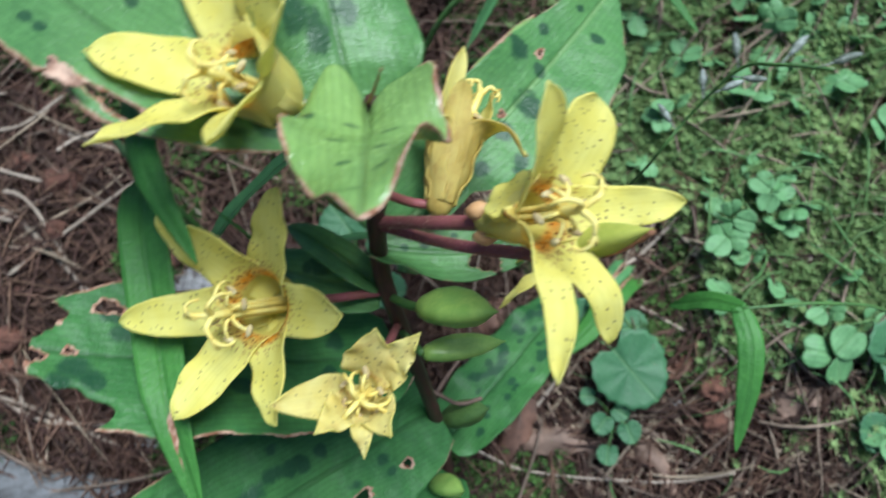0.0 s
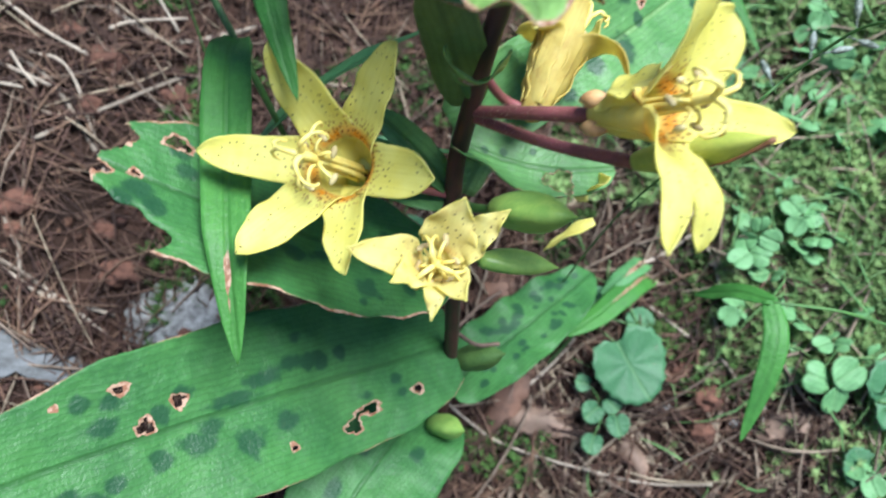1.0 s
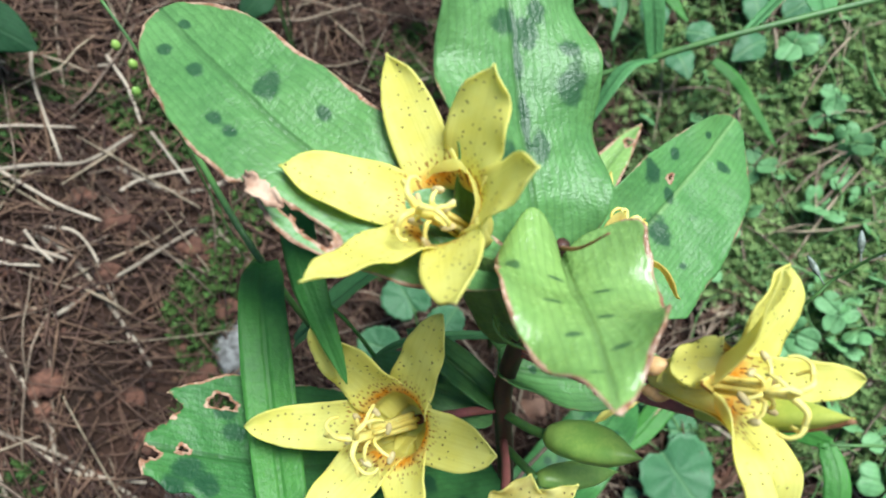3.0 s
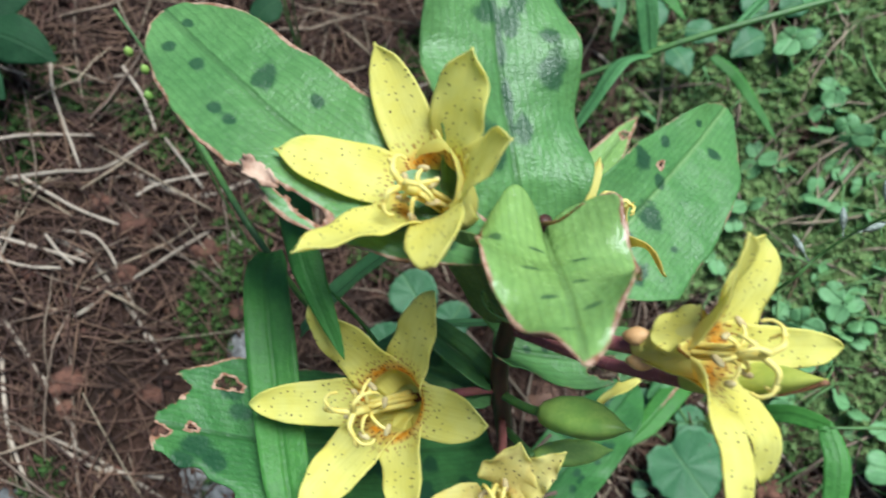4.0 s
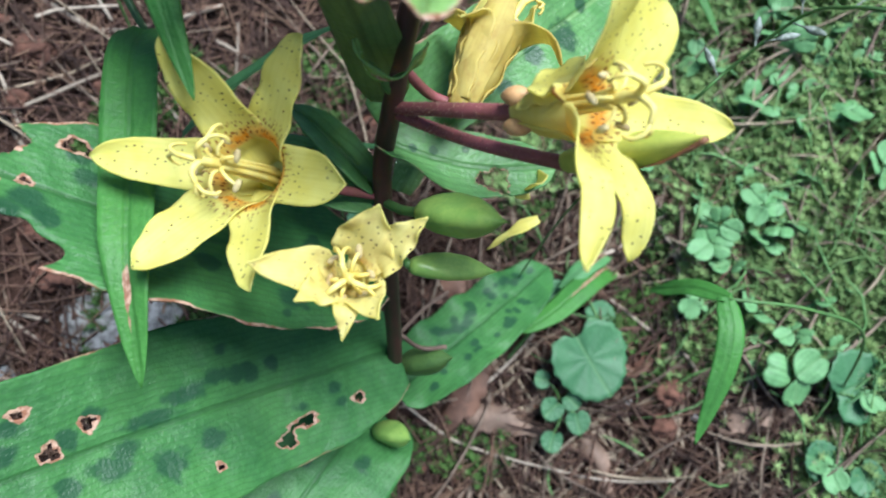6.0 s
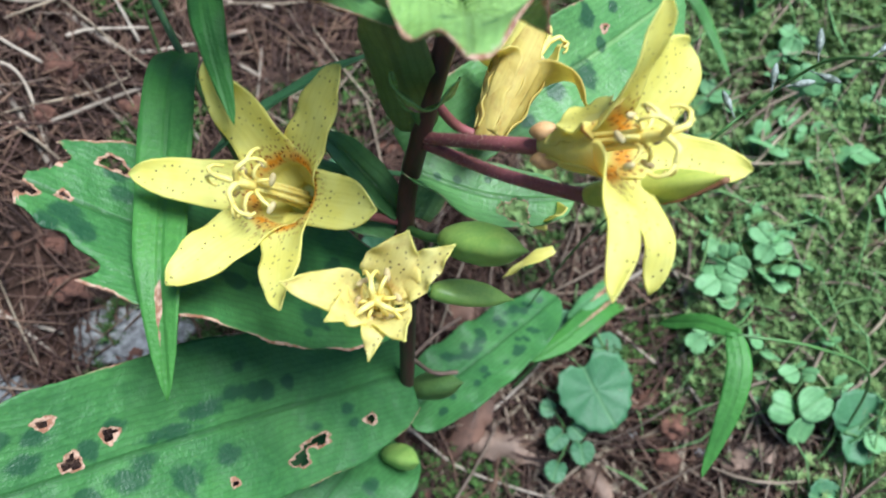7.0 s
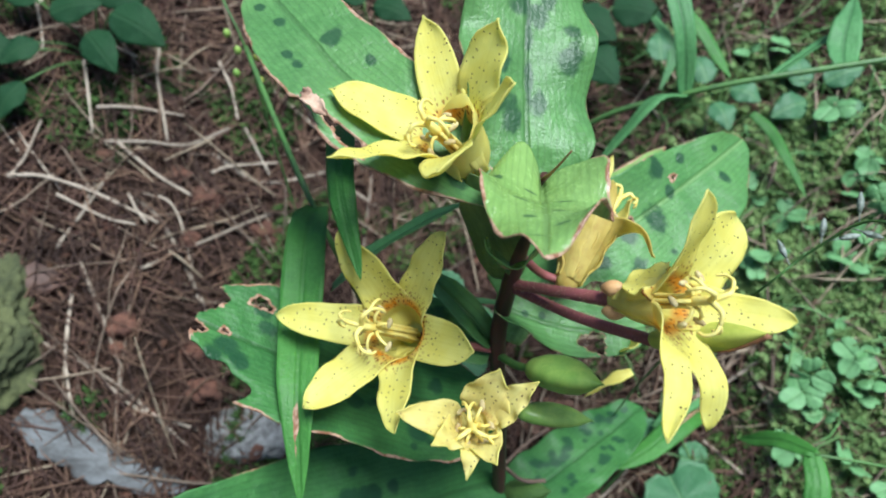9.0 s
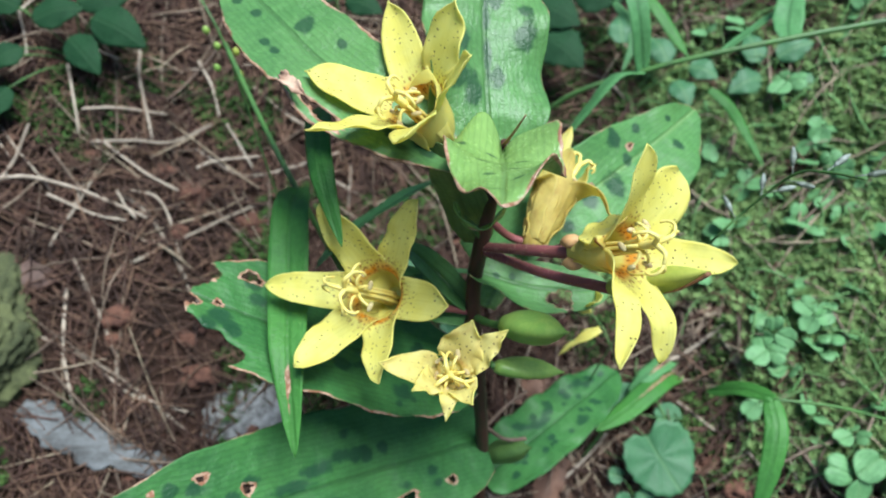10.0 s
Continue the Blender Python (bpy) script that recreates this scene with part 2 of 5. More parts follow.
SEED = plain_material("dark spikelet", (0.045, 0.060, 0.035), (0.30, 0.33, 0.30), 400, 0.4)
STICK = plain_material("dead twig", (0.41, 0.34, 0.275), (0.26, 0.205, 0.16), 60, 0.8, 0.6, 0.0006, per_object=0.5, streak=(1, 1, 1))
NEEDLE = plain_material("dry needles", (0.150, 0.080, 0.056), (0.050, 0.026, 0.019), 60, 0.75, per_island=1.1)
STRAW = plain_material("dry straw", (0.33, 0.25, 0.185), (0.16, 0.115, 0.082), 60, 0.75, per_island=0.7)
CRUMB = plain_material("soil crumbs", (0.095, 0.042, 0.028), (0.040, 0.020, 0.014), 130, 0.95, 0.8, 0.001, per_island=0.8)
CLOD = plain_material("red clod", (0.160, 0.072, 0.048), (0.068, 0.031, 0.023), 120, 0.95, 0.9, 0.002, per_object=0.4)
GRANITE = plain_material("granite", (0.34, 0.33, 0.325), (0.10, 0.092, 0.088), 260, 0.8, 0.7, 0.001)
MOSSY_ROCK = plain_material("mossy rock", (0.120, 0.130, 0.055), (0.045, 0.052, 0.024), 45, 0.95, 1.0, 0.003)
BARK = plain_material("weathered bark", (0.165, 0.168, 0.178), (0.072, 0.070, 0.070), 60, 0.85, 0.8, 0.002, streak=(1, 3, 3))
DRY_LEAF = plain_material("dry leaf", (0.19, 0.098, 0.066), (0.095, 0.050, 0.035), 70, 0.7, 0.6, 0.001, per_object=0.4)
DRY_PALE = plain_material("pale dry leaf", (0.24, 0.155, 0.115), (0.12, 0.078, 0.058), 60, 0.7, 0.6, 0.001, per_object=0.3)
DRY_DARK = plain_material("dark dead leaf", (0.120, 0.072, 0.060), (0.055, 0.034, 0.029), 90, 0.75, 0.8, 0.001)
FLAP = plain_material("tan flap", (0.55, 0.38, 0.28), (0.34, 0.19, 0.13), 200, 0.6, 0.4, 0.0005)
MOSS = plain_material("moss", (0.355, 0.480, 0.195), (0.205, 0.305, 0.115), 22, 0.8, 0.3, 0.0004, 0.42, 0.2, per_island=0.5)
MOSS_DARK = plain_material("dark moss", (0.085, 0.150, 0.038), (0.036, 0.068, 0.020), 40, 0.85, 0.3, 0.0004, 0.15, 0.2, per_island=0.8)

# ground: soil and litter, with moss by its own attribute
GROUND, nt, out = nodes_of("forest soil")
gp = nd(nt, "ShaderNodeTexCoord").outputs["Object"]
n1, n2, n3 = noise_(nt, gp, 22, 5, 0.6), noise_(nt, gp, 130, 5, 0.7), noise_(nt, gp, 600, 3, 0.6)
soil = mixc(nt, ramp(nt, n1, 0.35, 0.65), (0.028, 0.016, 0.012), (0.056, 0.029, 0.021))
soil = mixc(nt, ramp(nt, n2, 0.45, 0.7), soil, (0.020, 0.012, 0.009))
soil = mixc(nt, ramp(nt, n3, 0.6, 0.75, 0, 0.6), soil, (0.13, 0.075, 0.052))
green = mixc(nt, ramp(nt, n2, 0.35, 0.65), (0.185, 0.260, 0.085), (0.280, 0.385, 0.130))
gcol = mixc(nt, ramp(nt, math_(nt, "ADD", attr(nt, "moss").outputs["Fac"], math_(nt, "MULTIPLY", math_(nt, "SUBTRACT", n2, 0.5), 0.8)), 0.35, 0.65), soil, green)
finish(nt, out, gcol, 0.95, math_(nt, "ADD", n2, math_(nt, "MULTIPLY", n3, 0.5)), 0.9, 0.004, 0, None, 0.2)

# ---------------------------------------------------------------- geometry helpers
V = lambda *c: np.array(c, float) / 1000.0
unit = lambda a: np.asarray(a, float) / np.linalg.norm(a)


def smoothn(x):
    return np.clip(x, 0, 1) ** 2 * (3 - 2 * np.clip(x, 0, 1))


def ground_z(x, y):
    """Height of the bank: it rises away and to both sides of the plant."""
    z = 0.21 * math.tanh(y / 0.5) + 0.12 * (1 - math.exp(-x * x / 0.075)) - 0.012
    fade = math.exp(-(x * x + y * y) / 0.6)
    z += fade * (0.008 * noise.noise(Vector((x * 14, y * 14, 0.3))) + 0.0055 * noise.noise(Vector((x * 45, y * 45, 1.7))))
    return z + (1 - fade) * 0.25 * noise.noise(Vector((x * 0.25, y * 0.25, 5.1)))


def mossy(x, y):
    """1 where the moss grows: the side away from the needle litter."""
    n = 0.06 * noise.noise(Vector((x * 11, y * 11, 4.0))) + 0.04 * noise.noise(Vector((x * 33, y * 33, 8.0)))
    edge = 0.188 - 0.75 * min(max(y + 0.03, 0.0), 0.125)
    a = min(max((0.225 + 0.35 * max(x - 0.16, 0) + 0.6 * n - y) / 0.06 + 0.5, 0.0), 1.0)
    c = min(max((x + n - edge) / 0.05 + 0.5, 0.0), 1.0)
    # patches of bare soil at the edge of the moss
    c *= 1 - 0.9 * math.exp(-(((x - 0.128) / 0.038) ** 2 + ((y + 0.005) / 0.030) ** 2)) - 0.55 * math.exp(-(((x - 0.165) / 0.03) ** 2 + ((y - 0.040) / 0.022) ** 2))
    c *= min(max(0.95 + 1.5 * noise.noise(Vector((x * 21, y * 21, 14.0))), 0.15), 1.0)
    near = math.exp(-((x * x + y * y) / 0.35) ** 2)
    far = min(max(0.25 + 0.9 * noise.noise(Vector((x * 1.7, y * 1.7, 3.0))) + 0.5 * noise.noise(Vector((x * 5, y * 5, 3.0))), 0.0), 0.8)
    return a * a * (3 - 2 * a) * c * c * (3 - 2 * c) * near + far * (1 - near)


def mesh_from(name, verts, faces, mat, smooth=True, floats=(), vectors=()):
    me = bpy.data.meshes.new(name)
    me.from_pydata([tuple(v) for v in verts], [], [tuple(f) for f in faces])
    for key, data in floats:
        me.attributes.new(key, "FLOAT", "POINT").data.foreach_set("value", np.asarray(data, np.float32).ravel())
    for key, data in vectors:
        me.attributes.new(key, "FLOAT_VECTOR", "POINT").data.foreach_set("vector", np.asarray(data, np.float32).ravel())
    if smooth:
        me.polygons.foreach_set("use_smooth", [True] * len(me.polygons))
    me.materials.append(mat)
    me.update()
    return me


def part(name, me, parent, label="", thick=0.0, outer=None):
    ob = new(name, me)
    ob.parent = parent
    if label:
        tagged(ob, label)
    if thick:
        mod = ob.modifiers.new("thickness", "SOLIDIFY")
        mod.thickness, mod.offset = thick, 0.0
        if outer:
            me.materials.append(outer)
            mod.material_offset = 1
    return ob


def thing(name, at, label, category, group="", kind=""):
    ob = new(name)
    ob.location = at
    ob.empty_display_size = 0.01
    return tagged(ob, label, category, group, kind)


def bezier(p, s):
    s = np.asarray(s)[:, None]
    p = [np.asarray(q, float) for q in p]
    if len(p) == 3:
        return (1 - s) ** 2 * p[0] + 2 * s * (1 - s) * p[1] + s ** 2 * p[2]
    if len(p) == 4:
        return (1 - s) ** 3 * p[0] + 3 * s * (1 - s) ** 2 * p[1] + 3 * s ** 2 * (1 - s) * p[2] + s ** 3 * p[3]
    return (1 - s) * p[0] + s * p[1]


def through_points(p, n):
    """A smooth line through a few points."""
    p = [np.asarray(q, float) for q in p]
    q = [2 * p[0] - p[1], *p, 2 * p[-1] - p[-2]]
    outp = []
    for i in range(1, len(q) - 2):
        for u in np.linspace(0, 1, n, endpoint=False):
            a, b, c, d = q[i - 1], q[i], q[i + 1], q[i + 2]
            outp.append(0.5 * (2 * b + (c - a) * u + (2 * a - 5 * b + 4 * c - d) * u * u + (3 * b - a - 3 * c + d) * u ** 3))
    outp.append(p[-1])
    return np.array(outp)


def sheet(origin, line, side, half, nv, fold=0.0, cup=0.0, wave=(0.0, 3.0, 0.0), twist=0.0, ragged=0.0, holes=(), spots=(), rim=0.0,
          curl=(), tip_brown=0.0, seed=1, at_=0.3, lobe=(), relief=0.0, narrow=1.0, foot=1.0):
    """A blade along a line: verts, faces, floats and vectors for mesh_from. half: half widths along it; side: the way to its right edge.
    holes, spots: (s, v, rs, rv) ellipses along and across, in metres from the point at s and at v of the half width."""
    rng = np.random.RandomState(seed)
    n = len(line)
    tang = np.gradient(line, axis=0)
    tang /= np.linalg.norm(tang, axis=1)[:, None]
    length = np.r_[0, np.cumsum(np.linalg.norm(np.diff(line, axis=0), axis=1))]
    s = length / length[-1]
    side = np.broadcast_to(np.asarray(side, float), (n, 3))
    sd = side - tang * (tang * side).sum(1)[:, None]
    sd /= np.linalg.norm(sd, axis=1)[:, None]
    nor = np.cross(sd, tang)
    ang = twist * (s - 0.5)
    sd, nor = sd * np.cos(ang)[:, None] + nor * np.sin(ang)[:, None], nor * np.cos(ang)[:, None] - sd * np.sin(ang)[:, None]
    v = np.linspace(-1, 1, nv)
    ph = rng.rand(4) * 6.28
    left = 1 + ragged * (np.sin(s * 23 + ph[0]) * 0.5 + np.sin(s * 61 + ph[1]) * 0.35 + rng.randn(n) * 0.12)
    right = 1 + ragged * (np.sin(s * 27 + ph[2]) * 0.5 + np.sin(s * 53 + ph[3]) * 0.35 + rng.randn(n) * 0.12)
    right = right * np.interp(s, [0, 0.24, 0.40], [foot, foot, 1.0])
    hw = np.where(v[None] < 0, (half * left * narrow)[:, None], (half * right)[:, None])
    lift = fold * np.abs(v)[None] * hw + np.broadcast_to(np.asarray(cup, float), n)[:, None] * (v[None] ** 2) * hw
    lift = lift + wave[0] * (np.abs(v)[None] ** 2.2) * np.sin(wave[1] * 6.2832 * s + wave[2])[:, None] * np.where(v[None] < 0, 1.0, -0.8) * np.clip(half / (0.45 * half.max()), 0, 1)[:, None]
    u0, v0 = np.meshgrid(length, np.zeros(nv), indexing="ij")
    v0 = v[None] * hw
    # pull the grid on to the rims of the holes
    live = np.zeros((n, nv), bool)
    edge = np.zeros((n, nv))
    for hs, hv, rs, rv in holes:
        cu, cv = hs * length[-1], hv * np.interp(hs, s, half)
        du, dv = (u0 - cu) / rs, (v0 - cv) / rv
        a = np.arctan2(dv, du)
        d = np.hypot(du, dv) / (1 + 0.18 * np.sin(3 * a + cu * 900) + 0.1 * np.sin(7 * a))
        near = (d > 0.72) & (d < 1.22)
        k = np.where(near, 1.0 / np.maximum(d, 1e-6), 1.0)
        live |= d * k <= 1.001
        u0, v0 = cu + (u0 - cu) * k, cv + (v0 - cv) * k
        edge = np.maximum(edge, 1.15 - np.maximum(d - 1, 0) * max(min(rs, rv), 0.0007) / 0.0009)
    spot = np.zeros((n, nv))
    for hs, hv, rs, rv in spots:
        cu, cv = hs * length[-1], hv * np.interp(hs, s, half)
        spot = np.maximum(spot, 1.25 - np.hypot((u0 - cu) / rs, (v0 - cv) / rv))
    if rim:
        far = np.minimum((1 - np.abs(v))[None] * hw, (1 - s)[:, None] * length[-1])
        patch = 0.5 + 0.5 * np.sin(s * 31 + ph[0])[:, None] * np.sign(v)[None]
        edge = np.maximum(edge, rim * (0.55 + 0.6 * patch) * (1 - far / 0.0017))
    if tip_brown:
        edge = np.maximum(edge, 1 - (1 - s)[:, None] / tip_brown + 0 * v0)
    col = np.clip(u0 / length[-1], 0, 1)
    pos = np.stack([np.interp(u0, length, line[:, i]) for i in range(3)], -1)
    sdi = np.stack([np.interp(u0, length, sd[:, i]) for i in range(3)], -1)
    ni = np.stack([np.interp(u0, length, nor[:, i]) for i in range(3)], -1)
    pos = pos + sdi * v0[..., None] + ni * lift[..., None]
    if relief:
        bumps = np.array([noise.noise(Vector((a * 70 + seed * 9.7, b * 70, 0.5))) + 0.45 * noise.noise(Vector((a * 210, b * 210, seed * 3.3))) for a, b in zip(u0.ravel(), v0.ravel())])
        pos = pos + ni * (relief * bumps.reshape(u0.shape))[..., None]
    if lobe:   # rounded lobes behind the foot of the blade
        pos = pos + np.array([0.0, 0.80, 0.60]) * (np.where(v < 0, lobe[0], lobe[1]) * np.sin(np.pi * np.clip(np.abs(v), 0, 1) ** 0.8)[None] * np.clip(1 - s / 0.3, 0, 1)[:, None] ** 1.5)[..., None]
    for cs, cw, side_sign, amount in curl:   # a margin rolled up near s = cs
        w = np.exp(-((s - cs) / cw) ** 2)[:, None] * np.clip(v * side_sign, 0, 1)[None] ** 2
        pos = pos + ni * (w * amount)[..., None] - sdi * (w * amount * 0.45 * side_sign)[..., None]
    verts = pos.reshape(-1, 3) - np.asarray(origin)
    faces = []
    for i in range(n - 1):
        for j in range(nv - 1):
            if not (live[i, j] and live[i + 1, j] and live[i, j + 1] and live[i + 1, j + 1]):
                a = i * nv + j
                faces.append((a, a + 1, a + nv + 1, a + nv))
    place = np.stack([u0, v0, 0 * u0], -1)
    svv = np.stack([np.where(col < at_, col / at_ * 0.35, 0.35 + (col - at_) / (1 - at_) * 0.65), np.broadcast_to(v[None], col.shape), 0 * col], -1)
    return verts, faces, (("spot", np.clip(spot, 0, 1)), ("edge", np.clip(edge, 0, 1))), (("place", place), ("sv", svv))


def tube_into(verts, faces, line, radius, sides=7, cap=True):
    line = np.asarray(line, float)
    radius = np.broadcast_to(radius, len(line))
    tang = np.gradient(line, axis=0)
    tang /= np.maximum(np.linalg.norm(tang, axis=1), 1e-9)[:, None]
    ref = np.array([0.31, 0.22, 0.92]) if abs(tang[0] @ np.array([0.31, 0.22, 0.92])) < 0.9 else np.array([1.0, 0, 0])
    first = len(verts)
    for p, t, r in zip(line, tang, radius):
        a = ref - t * (ref @ t)
        a /= np.linalg.norm(a)
        ref = a
        b = np.cross(t, a)
        for k in range(sides):
            c = 2 * math.pi * k / sides
            verts.append(p + r * (math.cos(c) * a + math.sin(c) * b))
    for i in range(len(line) - 1):
        for k in range(sides):
            q, w = first + i * sides + k, first + i * sides + (k + 1) % sides
            faces.append((q, w, w + sides, q + sides))
    if cap:
        faces.append(tuple(first + k for k in range(sides))[::-1])
        faces.append(tuple(first + (len(line) - 1) * sides + k for k in range(sides)))


def tube(name, origin, line, radius, mat, sides=8):
    vs, fs = [], []
    tube_into(vs, fs, np.asarray(line) - np.asarray(origin), radius, sides)
    return mesh_from(name, vs, fs, mat)


# ---------------------------------------------------------------- ground
def build_ground():
    inner = np.arange(-0.46, 0.4601, 0.004)
    outer = 0.46 + np.cumsum(0.004 * 1.22 ** np.arange(1, 45))
    outer = outer[outer < 90]
    xs = np.r_[-outer[::-1], inner, outer]
    n = len(xs)
    verts = [(x, y, ground_z(x, y)) for y in xs for x in xs]
    faces = [(j * n + i, j * n + i + 1, (j + 1) * n + i + 1, (j + 1) * n + i) for j in range(n - 1) for i in range(n - 1)]
    moss = [mossy(x, y) * min(1.0, max(0.0, (1.1 - math.hypot(x, y)) / 0.5)) for y in xs for x in xs]
    ob = new("ground", mesh_from("ground", verts, faces, GROUND, True, (("moss", moss),)))
    tagged(ob, "forest bank of red-brown soil with litter and green moss", "ground", kind="structure")


build_ground()

# ---------------------------------------------------------------- the toad lily
BASE = V(-8, -48, -34)
lily = thing("toad_lily", BASE, "yellow-flowered toad lily with spotted, insect-eaten leaves on a mossy bank", "plant")
O = BASE

STEM_LINE = [V(-8, -48, -40), V(-7, -40, 20), V(-5, -27, 80), V(-8, -16, 140), V(-11, -5, 178), V(-9, 0, 202), V(-6, 3, 227), V(-3, 5, 244)]
ln = through_points(STEM_LINE, 8)
part("stem", tube("stem", O, ln, np.interp(np.linspace(0, 1, len(ln)), [0, 0.6, 0.9, 1], [0.0026, 0.0026, 0.0025, 0.0014]), STEM, 12), lily,
     "dark brownish green upright stem")

OVATE = ([0, 0.05, 0.18, 0.42, 0.68, 0.86, 0.95, 1], [0.50, 0.68, 0.90, 1, 0.86, 0.52, 0.24, 0.015])
CLASP = ([0, 0.06, 0.16, 0.40, 0.66, 0.86, 0.95, 1], [0.62, 0.88, 0.98, 1, 0.88, 0.55, 0.27, 0.015])


def spot_rows(seed, n, rs=(0.0025, 0.006)):
    r = random.Random(seed)
    res = []
    for k in range(n):
        sz = r.uniform(*rs)
        res.append((r.uniform(0.12, 0.92), r.choice((-1, 1)) * r.uniform(0.18, 0.62), sz * r.uniform(1.0, 1.6), sz))
    return res


def leaf(label, points, side, hw, shape=OVATE, mat=LEAF, nu=110, nv=41, thick=0.0004, **more):
    more.setdefault("relief", 0.0009 if hw > 0.012 else 0.0004)
    line = bezier(points, np.linspace(0, 1, nu))
    half = hw * np.interp(np.linspace(0, 1, nu), *shape)
    k = np.hanning(9)
    half[4:-4] = np.convolve(half, k / k.sum(), "same")[4:-4]
    vs, fs, floats, vectors = sheet(O, line, side, half, nv, **more)[:4]
    return part("leaf", mesh_from("leaf", vs, fs, mat, True, floats, vectors), lily, label, thick)


# lower leaf, broad and holed, reaching towards the camera
BLUNT = ([0, 0.05, 0.18, 0.42, 0.68, 0.85, 0.94, 0.98, 1], [0.50, 0.70, 0.92, 1, 0.94, 0.76, 0.50, 0.26, 0.03])
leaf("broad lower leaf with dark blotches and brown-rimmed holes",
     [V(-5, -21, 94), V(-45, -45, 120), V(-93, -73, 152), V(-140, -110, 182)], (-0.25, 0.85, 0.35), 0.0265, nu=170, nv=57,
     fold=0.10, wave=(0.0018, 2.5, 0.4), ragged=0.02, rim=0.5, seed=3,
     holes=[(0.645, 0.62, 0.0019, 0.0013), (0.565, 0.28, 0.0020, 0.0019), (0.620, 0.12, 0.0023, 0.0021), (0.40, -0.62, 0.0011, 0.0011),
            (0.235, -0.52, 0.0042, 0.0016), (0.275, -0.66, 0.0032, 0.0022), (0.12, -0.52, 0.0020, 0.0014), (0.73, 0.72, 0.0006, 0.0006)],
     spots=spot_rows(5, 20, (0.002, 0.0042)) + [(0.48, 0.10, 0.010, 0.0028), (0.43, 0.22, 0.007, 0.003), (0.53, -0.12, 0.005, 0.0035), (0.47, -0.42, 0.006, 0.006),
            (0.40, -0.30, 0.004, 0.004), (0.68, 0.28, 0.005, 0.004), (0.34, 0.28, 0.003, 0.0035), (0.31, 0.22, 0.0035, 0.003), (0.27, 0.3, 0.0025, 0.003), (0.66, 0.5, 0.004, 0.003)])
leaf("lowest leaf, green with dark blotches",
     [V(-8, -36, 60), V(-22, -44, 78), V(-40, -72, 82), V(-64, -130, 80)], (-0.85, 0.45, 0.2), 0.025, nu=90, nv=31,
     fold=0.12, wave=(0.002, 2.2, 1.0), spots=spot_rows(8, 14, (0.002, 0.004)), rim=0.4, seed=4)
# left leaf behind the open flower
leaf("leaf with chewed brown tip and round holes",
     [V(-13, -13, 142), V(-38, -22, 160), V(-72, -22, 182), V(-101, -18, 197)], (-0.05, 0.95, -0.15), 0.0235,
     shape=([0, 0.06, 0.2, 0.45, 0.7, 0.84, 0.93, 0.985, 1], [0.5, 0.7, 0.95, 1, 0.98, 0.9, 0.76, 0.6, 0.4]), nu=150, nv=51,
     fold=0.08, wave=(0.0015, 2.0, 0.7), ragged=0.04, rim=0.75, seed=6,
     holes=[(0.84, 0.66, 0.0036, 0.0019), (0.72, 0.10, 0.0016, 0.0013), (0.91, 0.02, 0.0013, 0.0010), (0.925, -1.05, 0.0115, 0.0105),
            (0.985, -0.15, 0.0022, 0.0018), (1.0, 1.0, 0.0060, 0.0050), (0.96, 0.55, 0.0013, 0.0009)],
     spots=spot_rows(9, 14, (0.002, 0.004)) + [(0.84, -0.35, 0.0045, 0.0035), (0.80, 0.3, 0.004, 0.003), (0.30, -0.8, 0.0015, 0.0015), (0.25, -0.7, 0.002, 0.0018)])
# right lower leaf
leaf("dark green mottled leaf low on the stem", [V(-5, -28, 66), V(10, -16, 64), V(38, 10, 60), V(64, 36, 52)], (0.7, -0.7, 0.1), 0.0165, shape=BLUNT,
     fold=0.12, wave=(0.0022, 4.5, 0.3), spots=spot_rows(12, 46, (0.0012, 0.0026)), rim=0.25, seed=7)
# right upper leaf, clasping
leaf("large clasping leaf with dark spots, a brown-rimmed notch and small holes",
     [V(-9, 1, 186), V(14, 20, 191), V(46, 48, 191), V(76, 84, 187)], (0.62, -0.6, -0.45), 0.0265,
     shape=([0, 0.06, 0.16, 0.40, 0.66, 0.84, 0.93, 0.98, 1], [0.72, 0.95, 1.0, 1, 0.90, 0.66, 0.42, 0.2, 0.03]), mat=LEAF_FOLD, nu=150, nv=57,
     narrow=0.66, foot=0.30, fold=0.20, wave=(0.0016, 2.4, 0.2), ragged=0.02, rim=0.5, seed=8,
     holes=[(0.66, -0.22, 0.0013, 0.0009), (0.45, -0.05, 0.0009, 0.0008)],
     spots=[(0.62, -0.48, 0.0042, 0.0045), (0.52, 0.12, 0.0055, 0.0055), (0.72, -0.42, 0.0030, 0.0028), (0.62, -0.06, 0.003, 0.003), (0.82, 0.35, 0.0026, 0.003), (0.42, 0.1, 0.004, 0.004),
            (0.38, 0.5, 0.004, 0.0035), (0.86, -0.3, 0.002, 0.002), (0.50, 0.62, 0.0018, 0.0018), (0.3, 0.2, 0.003, 0.003)])
